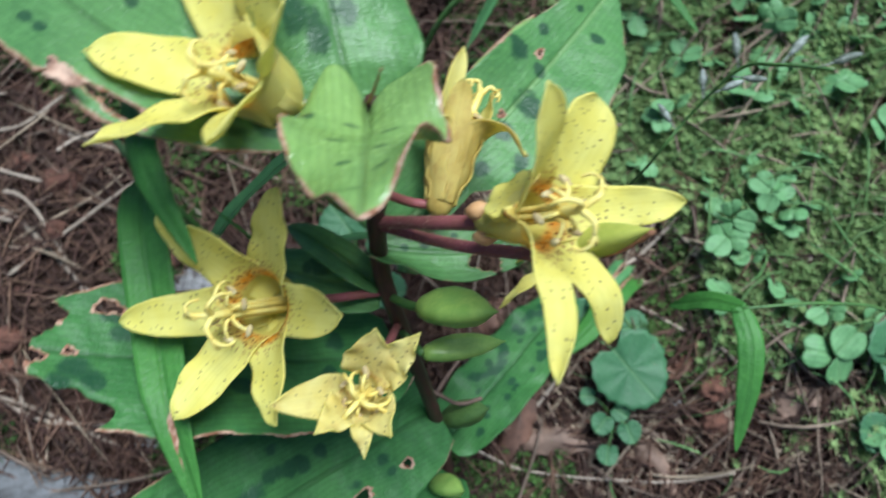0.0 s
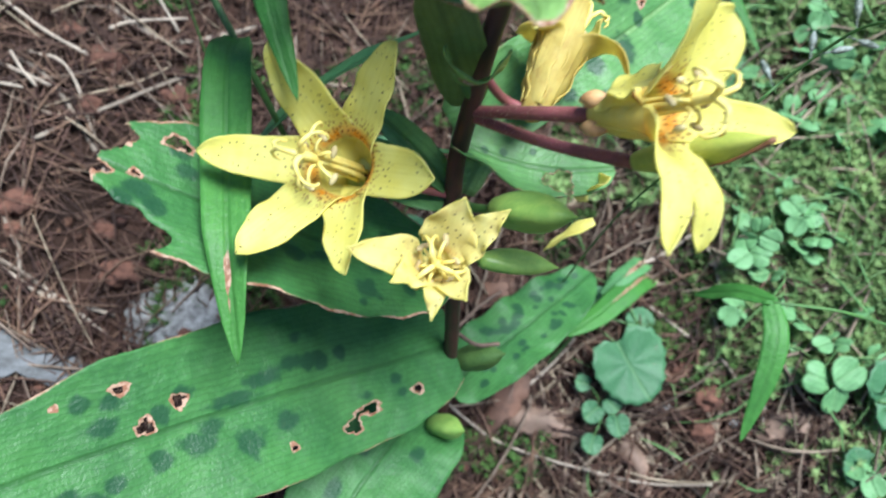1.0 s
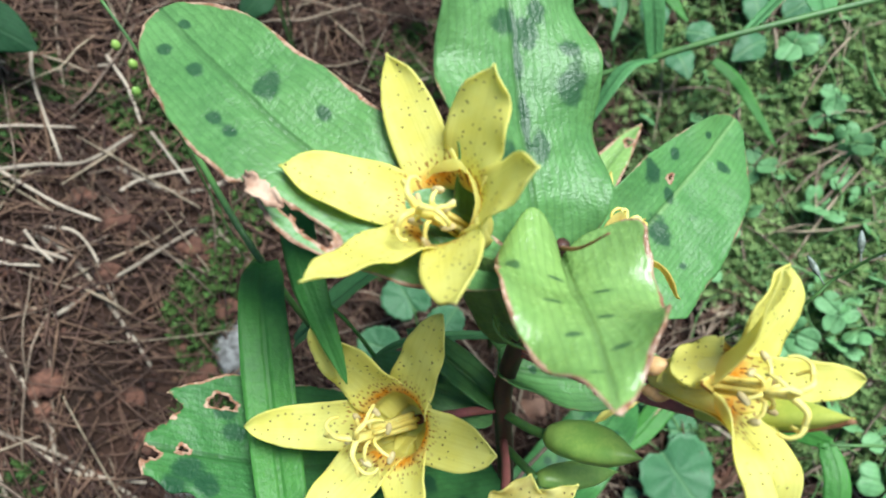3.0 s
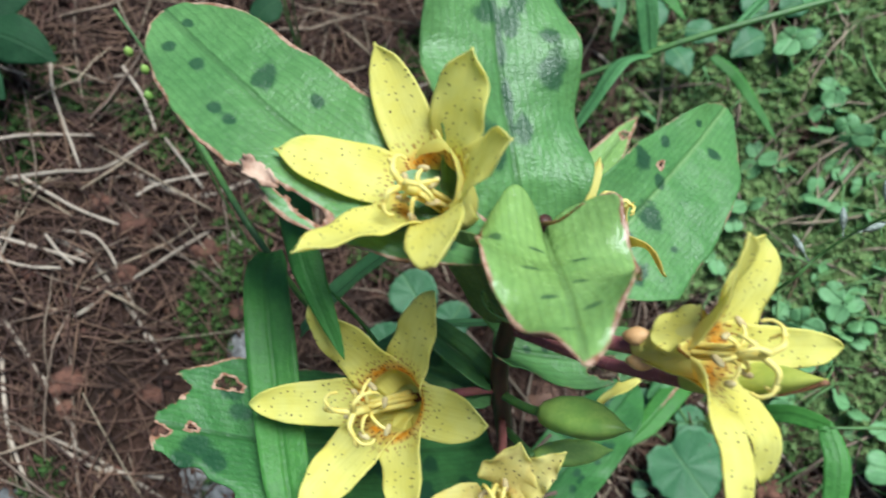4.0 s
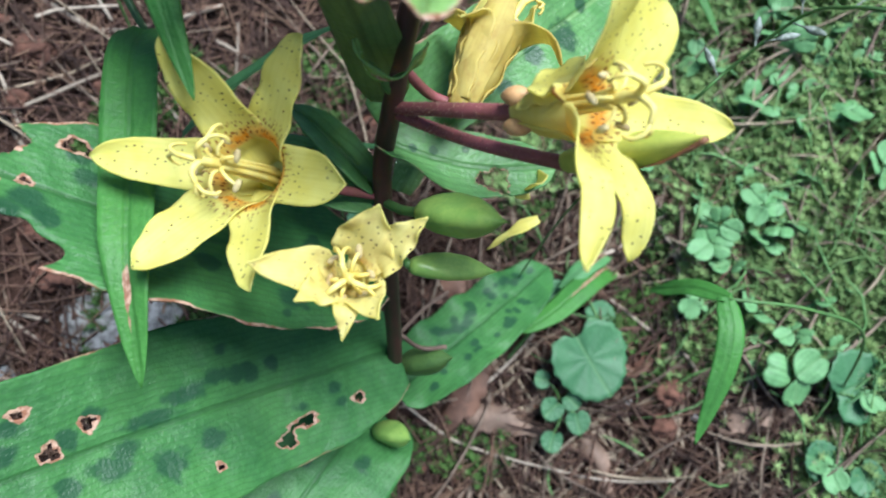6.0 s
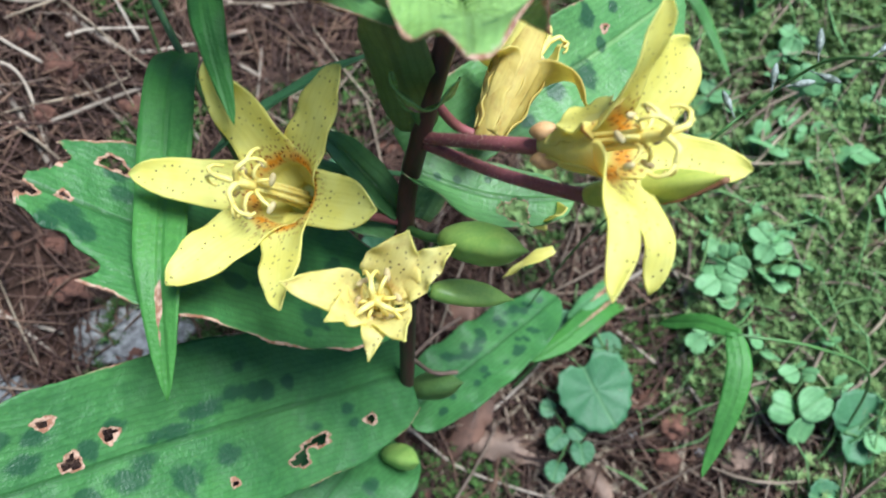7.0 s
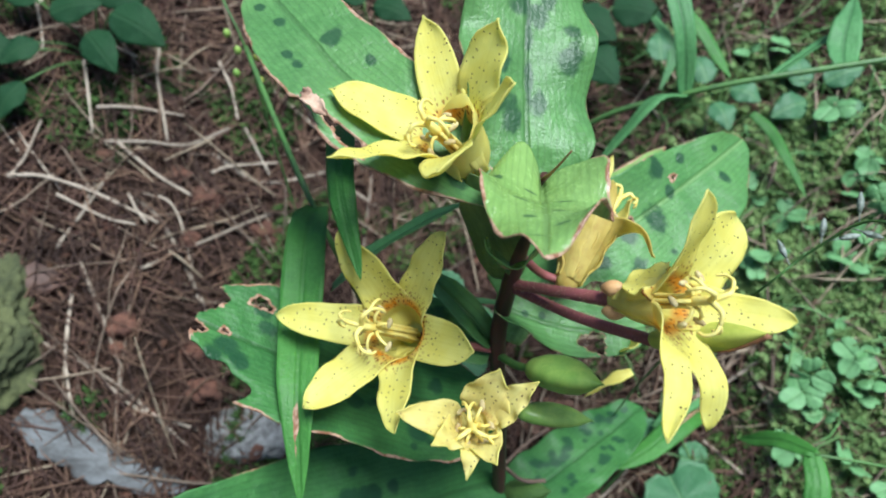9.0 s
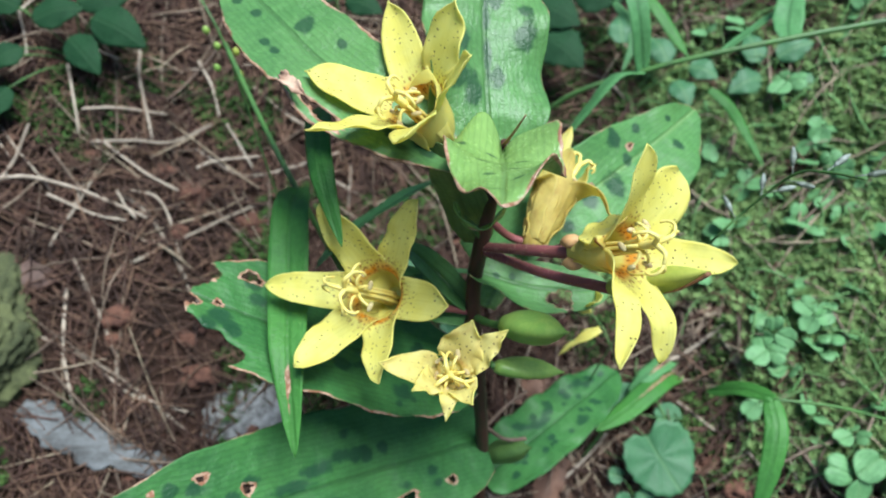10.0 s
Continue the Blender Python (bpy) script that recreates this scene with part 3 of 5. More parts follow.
# upper leaves
leaf("wavy upright leaf with dark blotches along the midrib",
     [V(-7, 6, 236), V(-10, 22, 250), V(-10, 50, 262), V(-14, 108, 284)], (0.92, 0, -0.40), 0.0190, shape=BLUNT, mat=LEAF_LIT, nu=130,
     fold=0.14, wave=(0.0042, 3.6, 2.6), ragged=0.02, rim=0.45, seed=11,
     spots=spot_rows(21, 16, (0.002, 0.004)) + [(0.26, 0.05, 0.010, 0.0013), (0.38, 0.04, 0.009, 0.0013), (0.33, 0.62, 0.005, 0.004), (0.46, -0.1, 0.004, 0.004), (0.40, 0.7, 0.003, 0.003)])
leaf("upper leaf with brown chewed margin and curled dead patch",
     [V(-10, 2, 236), V(-38, 2, 252), V(-63, 30, 257), V(-90, 66, 255)], (0.65, 0.76, 0.05), 0.0170, shape=([0, 0.1, 0.25, 0.45, 0.68, 0.85, 0.94, 0.98, 1], [0.16, 0.34, 0.72, 1, 0.98, 0.82, 0.56, 0.30, 0.03]), mat=LEAF_LIT, nu=130,
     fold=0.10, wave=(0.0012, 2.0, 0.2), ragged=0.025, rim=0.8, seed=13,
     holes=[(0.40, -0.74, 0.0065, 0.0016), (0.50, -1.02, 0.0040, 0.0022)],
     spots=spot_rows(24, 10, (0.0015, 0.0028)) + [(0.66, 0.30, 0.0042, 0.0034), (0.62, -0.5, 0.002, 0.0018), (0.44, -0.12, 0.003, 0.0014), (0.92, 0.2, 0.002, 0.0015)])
part("dead_patch", mesh_from("dead_patch", *(lambda q: (q[0], q[1], FLAP, True, q[2], q[3]))(
    sheet(O, bezier([V(-66, 16, 257), V(-62, 10, 260), V(-58, 8, 257)], np.linspace(0, 1, 16)), (0.5, 0.8, 0.2), 0.0019 * np.sin(np.linspace(0.3, 3.0, 16)), 9, cup=-0.4, ragged=0.35, wave=(0.0012, 1.5, 0)))), lily, "curled tan dead patch of leaf", 0.0004)
# heart-shaped bract at the top
leaf("glossy light green heart-shaped bract with pinkish margin",
     [V(-4, 1, 243), V(-4, -8, 249), V(-4, -20, 259), V(-5, -38, 267)], (-1, 0, 0), 0.0160,
     shape=([0, 0.05, 0.15, 0.45, 0.6, 0.78, 0.92, 1], [0.84, 0.96, 1.0, 1, 0.88, 0.60, 0.28, 0.03]), mat=BRACT, nu=90, nv=45,
     fold=0.16, lobe=(0.0035, 0.0100), wave=(0.0048, 1.6, 0.9), ragged=0.025, rim=1.0, seed=15, curl=[(0.0, 0.3, 1, 0.005), (0.0, 0.25, -1, 0.003)],
     spots=[(0.2, 0.75, 0.002, 0.002)] + [(0.22 + 0.10 * k, (-1) ** k * (0.22 + 0.07 * (k % 3)), 0.0006, 0.0022) for k in range(7)])
part("withered_style", tube("withered_style", O, through_points([V(-4, 5, 242), V(-2, -1, 252), V(1, -4, 262)], 5), np.linspace(0.0006, 0.0002, 11), BUD_BROWN, 6), lily, "thin dark withered tip")
# small leaves at the stem
leaf("small clasping leaf beside the stem", [V(-13, -6, 170), V(-25, -3, 174), V(-37, 3, 176), V(-48, 9, 172)], (0.4, 0.85, 0.1), 0.0085, shape=BLUNT, mat=LEAF_LIT, nu=60, nv=25, fold=0.18, wave=(0.0009, 1.5, 0.3), seed=16, spots=spot_rows(3, 5, (0.0015, 0.0025)))
leaf("small folded leaf beside the stem", [V(-13, -5, 174), V(-20, 0, 181), V(-28, 7, 185), V(-37, 15, 183)], (0.45, 0.8, 0.1), 0.0052, mat=LEAF_LIT, nu=60, nv=21, fold=0.5, rim=0.3, seed=17)
leaf("withered pinkish leaf scrap with small holes", [V(-6, 10, 150), V(10, 50, 158), V(34, 82, 160), V(56, 106, 160)], (0.8, -0.5, 0.0), 0.0085, mat=BRACT, nu=60, nv=21, fold=0.1, ragged=0.06, rim=1.0, seed=18,
     holes=[(0.72, 0.0, 0.0024, 0.002), (0.90, 0.2, 0.0018, 0.0016)])
leaf("broad olive bract under the top flower", [V(-10, 0, 204), V(-14, 0, 220), V(-18, 0, 234), V(-22, 2, 246)], (0.95, -0.1, 0.25), 0.0080, mat=OLIVE, nu=60, nv=21, fold=-0.12, cup=-0.15, wave=(0.0010, 1.5, 0.6), seed=19)
leaf("clasping lobe of a leaf, folded at its edge with a brown-rimmed notch", [V(-13, -1, 191), V(2, -2, 185), V(14, -5.5, 182), V(36, 2.5, 178)], (0.1, -0.85, -0.25), 0.0092, mat=LEAF_LIT, nu=120, nv=45, cup=0.16, seed=22,
     holes=[(0.64, 0.42, 0.0042, 0.0034)], rim=0.4, curl=[(0.16, 0.20, 1, 0.0048)], shape=([0, 0.08, 0.3, 0.6, 0.85, 0.95, 1], [0.5, 0.8, 1, 1, 0.8, 0.55, 0.15]),
     spots=[(0.30, -0.2, 0.0016, 0.0014), (0.20, -0.1, 0.0013, 0.0013), (0.48, -0.5, 0.0015, 0.0012)])
leaf("small cup-shaped bract clasping the stem", [V(-17, -3, 227), V(-14, -10, 219), V(-6, -10, 218), V(-1.5, -2, 226)], (0.0, -0.55, 0.8), 0.0034, mat=BRACT, nu=60, nv=21, fold=0.1, wave=(0.0008, 2.0, 0.5), seed=20,
     holes=[(0.42, 0.1, 0.0015, 0.0009)], rim=0.3, shape=([0, 0.15, 0.5, 0.85, 1], [0.35, 0.9, 1, 0.9, 0.35]))


def flower(label, base, axis, tips, hw, cup_r, cup_d, column, pmat=PETAL, spread=0.06, stamen=True, crumple=0.0, seed=1, short=1.0, cup_out=1.0, point=0.0015, belly=0.92, omat=PETAL_OUT, closed=False, torn=False, hug=0.80, raised=None):
    """A six-petalled bell: the cup rises along the axis from base, and each petal runs on to its own tip."""
    rng = np.random.RandomState(seed)
    base, axis = np.asarray(base), unit(axis)
    heart = []
    e1 = unit(np.cross(axis, (0.31, 0.9, 0.2)))
    e2 = np.cross(axis, e1)
    prof = [(-0.0035, 0.12), (-0.0022, 0.40), (-0.0008, 0.49), (0.08 * cup_d, 0.54), (0.22 * cup_d, 0.62)]
    if closed:   # the funnel goes on between the petals
        prof = prof[:3] + [(h_, r_ * 1.07) for h_, r_ in [(0.2 * cup_d, 0.30 + 0.38 * belly), (0.45 * cup_d, belly * 0.99), (0.75 * cup_d, 0.5 * belly + 0.52), (1.0 * cup_d, 1.03)]]
    if raised is not None:   # the wall of the bell stands higher on one side
        prof.append((1.01 * cup_d, 1.12))
    vs, fs, svs = [], [], []
    for a_, (h_, r_) in enumerate(prof):
        for k in range(24):
            c = 2 * math.pi * k / 24
            if raised is not None and a_ == len(prof) - 1:
                h_ = cup_d * (1.01 + 0.45 * max(0.0, float((math.cos(c) * e1 + math.sin(c) * e2) @ unit(raised))))
            vs.append(base + axis * h_ + cup_r * cup_out * r_ * (1 + 0.03 * math.cos(6 * c)) * (math.cos(c) * e1 + math.sin(c) * e2) - O)
            svs.append((0.35 * max(h_, 0) / cup_d, 0, 0))
            if a_ < len(prof) - 1:
                q_, w_ = a_ * 24 + k, a_ * 24 + (k + 1) % 24
                fs.append((q_, w_, w_ + 24, q_ + 24))
    fs.append(tuple(range(24))[::-1])
    fl = part("flower", mesh_from("cup", vs, fs, omat, True, (("edge", [0.0] * len(vs)), ("spot", [0.0] * len(vs))), (("place", np.array(vs)), ("sv", svs))), lily, label, 0.0 if closed else 0.0004)
    for i, tip in enumerate(tips):
        tip, wide, bulge, face = ((tip + (None,))[:4] if isinstance(tip, tuple) else (tip, 1.0, spread, None))
        out_ = tip - base
        rad = unit(out_ - axis * (out_ @ axis))
        reach = (out_ - axis * (out_ @ axis)) @ rad
        high = out_ @ axis
        rim_ = base + rad * cup_r * 1.05 + axis * cup_d
        p = [base + rad * cup_r * min(0.45, belly * 0.55), base + rad * cup_r * belly + axis * cup_d * 0.45, rim_,
             rim_ + (tip - rim_) * 0.5 + axis * bulge * np.linalg.norm(tip - rim_), tip]
        ln_ = through_points(p, 11)
        # a small green point, hooked outwards
        ln_ = np.vstack([ln_, ln_[-1] + unit(ln_[-1] - ln_[-3]) * point + axis * point * 0.3 * rng.randn()])
        al = np.r_[0, np.cumsum(np.linalg.norm(np.diff(ln_, axis=0), axis=1))]
        ln_ = np.stack([np.interp(np.linspace(0, al[-1], 46), al, ln_[:, c]) for c in range(3)], 1)
        at_rim = np.interp(np.argmin(np.linalg.norm(ln_ - rim_, axis=1)), [0, 45], [0, 1])
        w = hw * wide * (1.08 if i % 2 else 0.94)
        # narrow up to the rim of the cup, widest beyond the middle of the free blade
        u_ = np.linspace(0, 1, 46)
        free = np.clip((u_ - at_rim) / (1 - at_rim), 0, 1)
        half = np.where(u_ < at_rim, cup_r * np.interp(u_ / at_rim, [0, 1], [0.55, hug]),
                        cup_r * hug + (w - cup_r * hug) * np.interp(free, [0, 0.3, 0.5], [0, 0.75, 1]))
        half = half * np.interp(free, [0, 0.40, 0.55, 0.68, 0.80, 0.88, 0.935, 0.96, 1], [1, 1, 0.95, 0.84, 0.65, 0.44, 0.22, 0.085, 0.03] if point > 0.002 else [1, 1, 0.96, 0.86, 0.69, 0.51, 0.33, 0.20, 0.03])
        if torn:   # widest beside the cup, then straight to a sharp tip
            half = np.where(u_ < at_rim, half, w * np.interp(free, [0, 0.12, 0.35, 0.65, 0.88, 0.95, 1], [0.72, 0.95, 1.0, 0.66, 0.24, 0.09, 0.03]))
        flat = np.cross(axis, rad)
        if face is not None:   # the free blade turns its face another way
            face = unit(face) * (1 if np.dot(face, flat) > 0 else -1)
            k_ = smoothn(free * 1.2)[:, None]
            flat = flat[None] * (1 - k_) + face[None] * k_
        bow = -np.interp(free, [0, 0.12, 0.4, 0.75, 1], [0.37, 0.32, 0.13, 0.16, 0.55]) * (1.0 if crumple == 0 else 0.8)
        q = sheet(O, ln_, flat, half, 17, at_=at_rim, fold=0.0, cup=bow, wave=(0.0006 + crumple, 2.0 + i % 3, i), twist=0.25 * rng.randn() * (1 + 60 * crumple), ragged=0.012 + crumple * 8, seed=seed * 10 + i, rim=0.5 if crumple else 0.0)
        part("petal", mesh_from("petal", q[0], q[1], omat, True, q[2], q[3]), fl, "", 0.00035, pmat)
    if not stamen:
        return fl
    # filaments stand in a column round the style, then arch out under its three forked arms
    top = base + axis * column if np.isscalar(column) else np.asarray(column)
    up = unit(top - base)
    tall = np.linalg.norm(top - base)
    a1 = unit(np.cross(up, (0.2, 0.9, 0.4)))
    a2 = np.cross(up, a1)
    mid_ = base + axis * tall * 0.5
    core = through_points([base + axis * 0.001, (mid_ + base + up * tall * 0.5) / 2, top], 8)
    part("pistil", tube("pistil", O, core, np.interp(np.linspace(0, 1, len(core)), [0, 0.25, 0.7, 0.92, 1], [0.0018, 0.0015, 0.0012, 0.0011, 0.0009]), FILAMENT, 12), fl)
    for k in range(3):
        c = 2 * math.pi * k / 3 + seed
        d = math.cos(c) * a1 + math.sin(c) * a2
        vs, fs = [], []
        arm = through_points([top - up * 0.001, top + d * 0.0032 * short + up * 0.0020, top + d * 0.0062 * short + up * 0.0014], 6)
        tube_into(vs, fs, arm - O, np.linspace(0.0008, 0.00055, len(arm)), 7)
        for sgn in (-1, 1):
            e = unit(np.cross(up, d)) * sgn
            t0 = arm[-1]
            w_ = rng.uniform(0.8, 1.2)
            fork = through_points([t0, t0 + (d * 0.0020 + e * 0.0010 - up * 0.0008) * short * w_, t0 + (d * 0.0027 + e * 0.0020 - up * 0.0030) * short * w_, t0 + (d * 0.0019 + e * 0.0024 - up * 0.0048) * short * w_], 5)
            tube_into(vs, fs, fork - O, np.linspace(0.0005, 0.00036, len(fork)), 6)
        part("style_arm", mesh_from("style_arm", vs, fs, FILAMENT), fl)
    for k in range(6):
        c = 2 * math.pi * (k + 0.5) / 6 + seed
        d = math.cos(c) * a1 + math.sin(c) * a2
        at1 = core[int(len(core) * 0.72)]
        out_ = short * rng.uniform(0.7, 1.15)
        fil = through_points([base + d * 0.0018, core[len(core) // 3] + d * 0.0016, at1 + d * 0.0015, at1 + d * 0.0046 * out_ + up * 0.0016, at1 + d * 0.0074 * out_ + up * 0.0002], 6)
        st = part("stamen", tube("filament", O, fil, np.linspace(0.0007, 0.0004, len(fil)), FILAMENT, 6), fl)
        e = unit(np.cross(d, up) + 0.7 * rng.randn(3))
        an = fil[-1] + np.linspace(-0.0015, 0.0015, 9)[:, None] * e[None]
        part("anther", tube("anther", O, an, 0.0008 * np.sin(np.linspace(0.3, 2.85, 9)) ** 0.6, ANTHER, 8), st)
    return fl


def stalk(name, pts, r, mat, label="", hairs=0):
    l_ = through_points(pts, 7)
    vs, fs = [], []
    tube_into(vs, fs, l_ - O, r, 9)
    ob = part(name, mesh_from(name, vs, fs, mat), lily, label)
    if hairs:   # short pale hairs
        rng = random.Random(hairs)
        hv, hf = [], []
        for _ in range(hairs):
            k = rng.randrange(1, len(l_) - 1)
            d = unit([rng.gauss(0, 1) for _ in range(3)])
            t_ = unit(l_[k + 1] - l_[k - 1])
            d = unit(d - t_ * (d @ t_))
            a = l_[k] + (l_[k + 1] - l_[k]) * rng.random() + d * 0.0012 - O
            tube_into(hv, hf, [a, a + d * 0.0009 + t_ * 0.0002], [0.00007, 0.00003], 3, False)
        part("hairs", mesh_from("hairs", hv, hf, FLAP), ob, "short pale hairs")["kind"] = "stuff"
    return ob


# top flower
flower("open yellow flower with dark specks facing up", V(-21, 10, 238), V(-13, -1, 28),
       [V(-36, 36, 263), V(-57, 18, 256), V(-51, -9, 260), V(-27, -17, 266), (V(-14, 1, 274), 1.15, 0.06), (V(-18, 23, 272), 1.15, 0.06)], 0.0060, 0.0074, 0.015, V(-33, 4, 260.5), seed=1, short=0.72, point=0.003, closed=True, raised=(0.8, 0.5, 0.3))
stalk("pedicel", [V(-9, 0, 208), V(-17, 3, 224), V(-21, 10, 236)], 0.0015, STEM_GREEN)
# left open flower
flower("wide open yellow flower with dark specks", V(-36.3, -14.3, 191.5), V(-14, -12, 28),
       [V(-75, -16, 200), V(-57, -2, 223), V(-29, -2, 225), V(-19, -29, 212), V(-37, -48, 202), V(-62, -41, 196)], 0.0058, 0.0082, 0.0098, V(-49, -24, 211.5), seed=2, short=0.9, closed=True)
stalk("pedicel", [V(-11, -6, 172), V(-22, -9, 179), V(-36, -14, 191)], 0.0013, PEDICEL)
# small fading flower below
flower("small fading yellow flower with torn petals", V(-16, -43, 196), V(0, -5, 20),
       [(V(-34, -46.5, 208), 0.92, 0.10), (V(-11.5, -35, 210), 1.05, 0.05), (V(-2.5, -37.5, 211), 0.85, 0.05), (V(-11, -55.5, 207), 0.78, 0.16), (V(-17, -57.5, 203), 0.62, 0.35), (V(-25, -53.5, 209), 0.78, 0.14)],
       0.0060, 0.0038, 0.003, V(-17, -47.5, 205), pmat=PETAL_OLD, crumple=0.0004, short=0.75, seed=3, point=0.0025, torn=True)
stalk("pedicel", [V(-10, -12, 160), V(-12, -24, 176), V(-16, -42, 195)], 0.0013, PEDICEL)
# right flower, seen from its side
flower("yellow flower opening sideways on a reddish pedicel", V(18, -18, 225), V(18, -10, 15),
       [(V(30, -13, 260), 0.85, 0.10), (V(44, -2, 240), 1.2, 0.10), (V(59, -22, 227), 0.72, 0.06), (V(39, -46, 216), 0.52, 0.22, (0.95, 0.25, 0.1)), (V(24, -58, 235), 0.50, 0.12, (0.98, 0.1, 0.15)), (V(19, -17.5, 232), 0.85, 0.40)],
       0.0070, 0.0062, 0.0135, V(34, -30, 245), seed=4, short=0.85, belly=0.80, hug=1.0, closed=True)
for k in range(3):
    a_ = 2.1 * k + 0.4
    q_ = V(17.0, -17.3, 224.0) + 0.0035 * (math.cos(a_) * unit(np.cross((20, -8, 12), (0, 0, 1))) + math.sin(a_) * unit(np.cross((20, -8, 12), np.cross((20, -8, 12), (0, 0, 1)))))
    part("nectary", tube("nectary", O, [q_ + unit((20, -8, 12)) * d_ for d_ in np.linspace(-0.0028, 0.0040, 9)], 0.0022 * np.sin(np.linspace(0.3, 2.9, 9)), NECTARY, 10), lily, "orange-brown knob at the flower base")
stalk("pedicel", [V(-9, 0, 202), V(4, -9, 213), V(18, -18, 224)], np.linspace(0.0015, 0.0019, 15), PEDICEL, "reddish hairy pedicel", 420)
stalk("pedicel", [V(-8, -1, 201), V(10, -13, 207), V(29, -23, 214)], np.linspace(0.0014, 0.0017, 15), PEDICEL, "reddish hairy pedicel", 420)
# withered bell behind
flower("withered tubular yellow flower browning at the base", V(8, 3, 201), V(9, 21, 7),
       [(V(21, 45, 211), 0.7, -0.05), (V(31, 7, 211), 0.75, 0.35), (V(29, 33, 206), 0.65, 0.35), (V(19, 27, 219), 0.6, 0.2), (V(8, 19, 214), 0.8, 0.35), (V(5, 26, 206), 0.7, 0.2)],
       0.0052, 0.0066, 0.019, V(24, 32, 208), pmat=PETAL_OUT, omat=PETAL_BARE, short=0.6, seed=5, belly=0.85)
stalk("pedicel", [V(-7, 2, 214), V(0, 4, 203), V(8, 3, 200)], 0.0013, PEDICEL)
# scraps of a spent flower under the pedicels
for pts_, hw_ in (([V(31, -8, 185), V(30, -4, 178), V(28, 0, 168), V(33, 4, 158)], 0.0040), ([V(38, 4, 147), V(34, 2, 146), V(28, 0, 141), V(23, -2, 136)], 0.0022)):
    q = sheet(O, bezier(pts_, np.linspace(0, 1, 26)), (0.6, 0.5, 0.4), hw_ * np.interp(np.linspace(0, 1, 26), [0, 0.3, 0.7, 1], [0.5, 1, 0.8, 0.1]), 11, cup=0.4, wave=(0.0005, 2, 1))
    part("spent_petal", mesh_from("spent_petal", q[0], q[1], PETAL_OUT, True, q[2], q[3]), lily, "spent pale yellow petal", 0.00035)


def bud(label, a, b, r, mat, ribs=3, edge=None):
    a, b = np.asarray(a), np.asarray(b)
    n, k = 22, 24
    d = unit(b - a)
    u = unit(np.cross(d, (0.3, 0.5, 0.8)))
    w = np.cross(d, u)
    vs, fs = [], []
    for i in range(n):
        s = i / (n - 1)
        rr = r * np.interp(s, [0, 0.05, 0.2, 0.42, 0.65, 0.80, 0.90, 0.95, 1], [0.45, 0.66, 0.92, 1, 0.86, 0.58, 0.28, 0.13, 0.04])
        for j in range(k):
            c = 2 * math.pi * j / k
            q = rr * (1 + 0.17 * math.cos(ribs * c) * math.sin(math.pi * s))
            vs.append(a + d * (s * np.linalg.norm(b - a)) + q * (math.cos(c) * u + math.sin(c) * w) - O)
    for i in range(n - 1):
        for j in range(k):
            p_, q_ = i * k + j, i * k + (j + 1) % k
            fs.append((p_, q_, q_ + k, p_ + k))
    fs.append(tuple(range(k))[::-1])
    ob = part("bud", mesh_from("bud", vs, fs, mat), lily, label)
    if edge:
        u = unit(np.array((0.6, -0.75, 0.25)) - d * (np.array((0.6, -0.75, 0.25)) @ d))
        l_ = [a + d * (s * np.linalg.norm(b - a)) + u * (r * 1.08 * np.interp(s, [0, 0.2, 0.45, 0.7, 0.9, 1], [0.4, 0.95, 1.02, 0.82, 0.36, 0.05])) for s in np.linspace(0.55, 0.99, 12)]
        part("seam", tube("seam", O, l_, np.linspace(0.0002, 0.0007, 12), edge, 6), ob, "brown seam of the bud")


bud("plump green bud", V(-1, -18, 184), V(18, -29, 199), 0.0053, BUD)
bud("slender green bud", V(-3, -26, 170), V(21, -24, 164), 0.0037, BUD)
bud("small dark green bud", V(-3, -22, 80), V(15, -25, 98), 0.0052, BUD_DARK)
bud("small green bud at the lowest node", V(-11, -43, 66), V(1, -51, 85), 0.0046, BUD)
bud("yellow-green bud with brown seam", V(28, -22, 213), V(48, -33, 238), 0.0037, BUD_YELLOW, edge=BUD_BROWN)
stalk("pedicel", [V(-10, -8, 172), V(-5, -14, 178), V(-1, -18, 184)], 0.0013, STEM_GREEN)
stalk("pedicel", [V(-9, -14, 158), V(-6, -21, 166), V(-3, -26, 170)], 0.0012, STEM_GREEN)
stalk("pedicel", [V(-5, -27, 70), V(-4, -23, 74), V(-3, -21, 78)], 0.0012, STEM_GREEN)
stalk("pedicel", [V(-7, -38, 45), V(-11, -41, 55), V(-11, -43, 66)], 0.0012, STEM_GREEN)
# thin withered stalks at the lower node
stalk("withered_stalk", [V(-16, -7, 95), V(-4, -15, 94), V(4, -21, 96), V(13, -20, 95)], 0.0008, DRY_PALE, "thin withered stalk at the lower node")
stalk("withered_stalk", [V(-4, -15, 94), V(5, -6, 97), V(14, 2, 95)], 0.0007, DRY_PALE, "thin withered stalk at the lower node")
stalk("withered_stalk", [V(-5, -22, 92), V(-8, -24, 95), V(-13, -25, 96)], 0.0007, DRY_PALE, "thin withered stalk at the lower node")

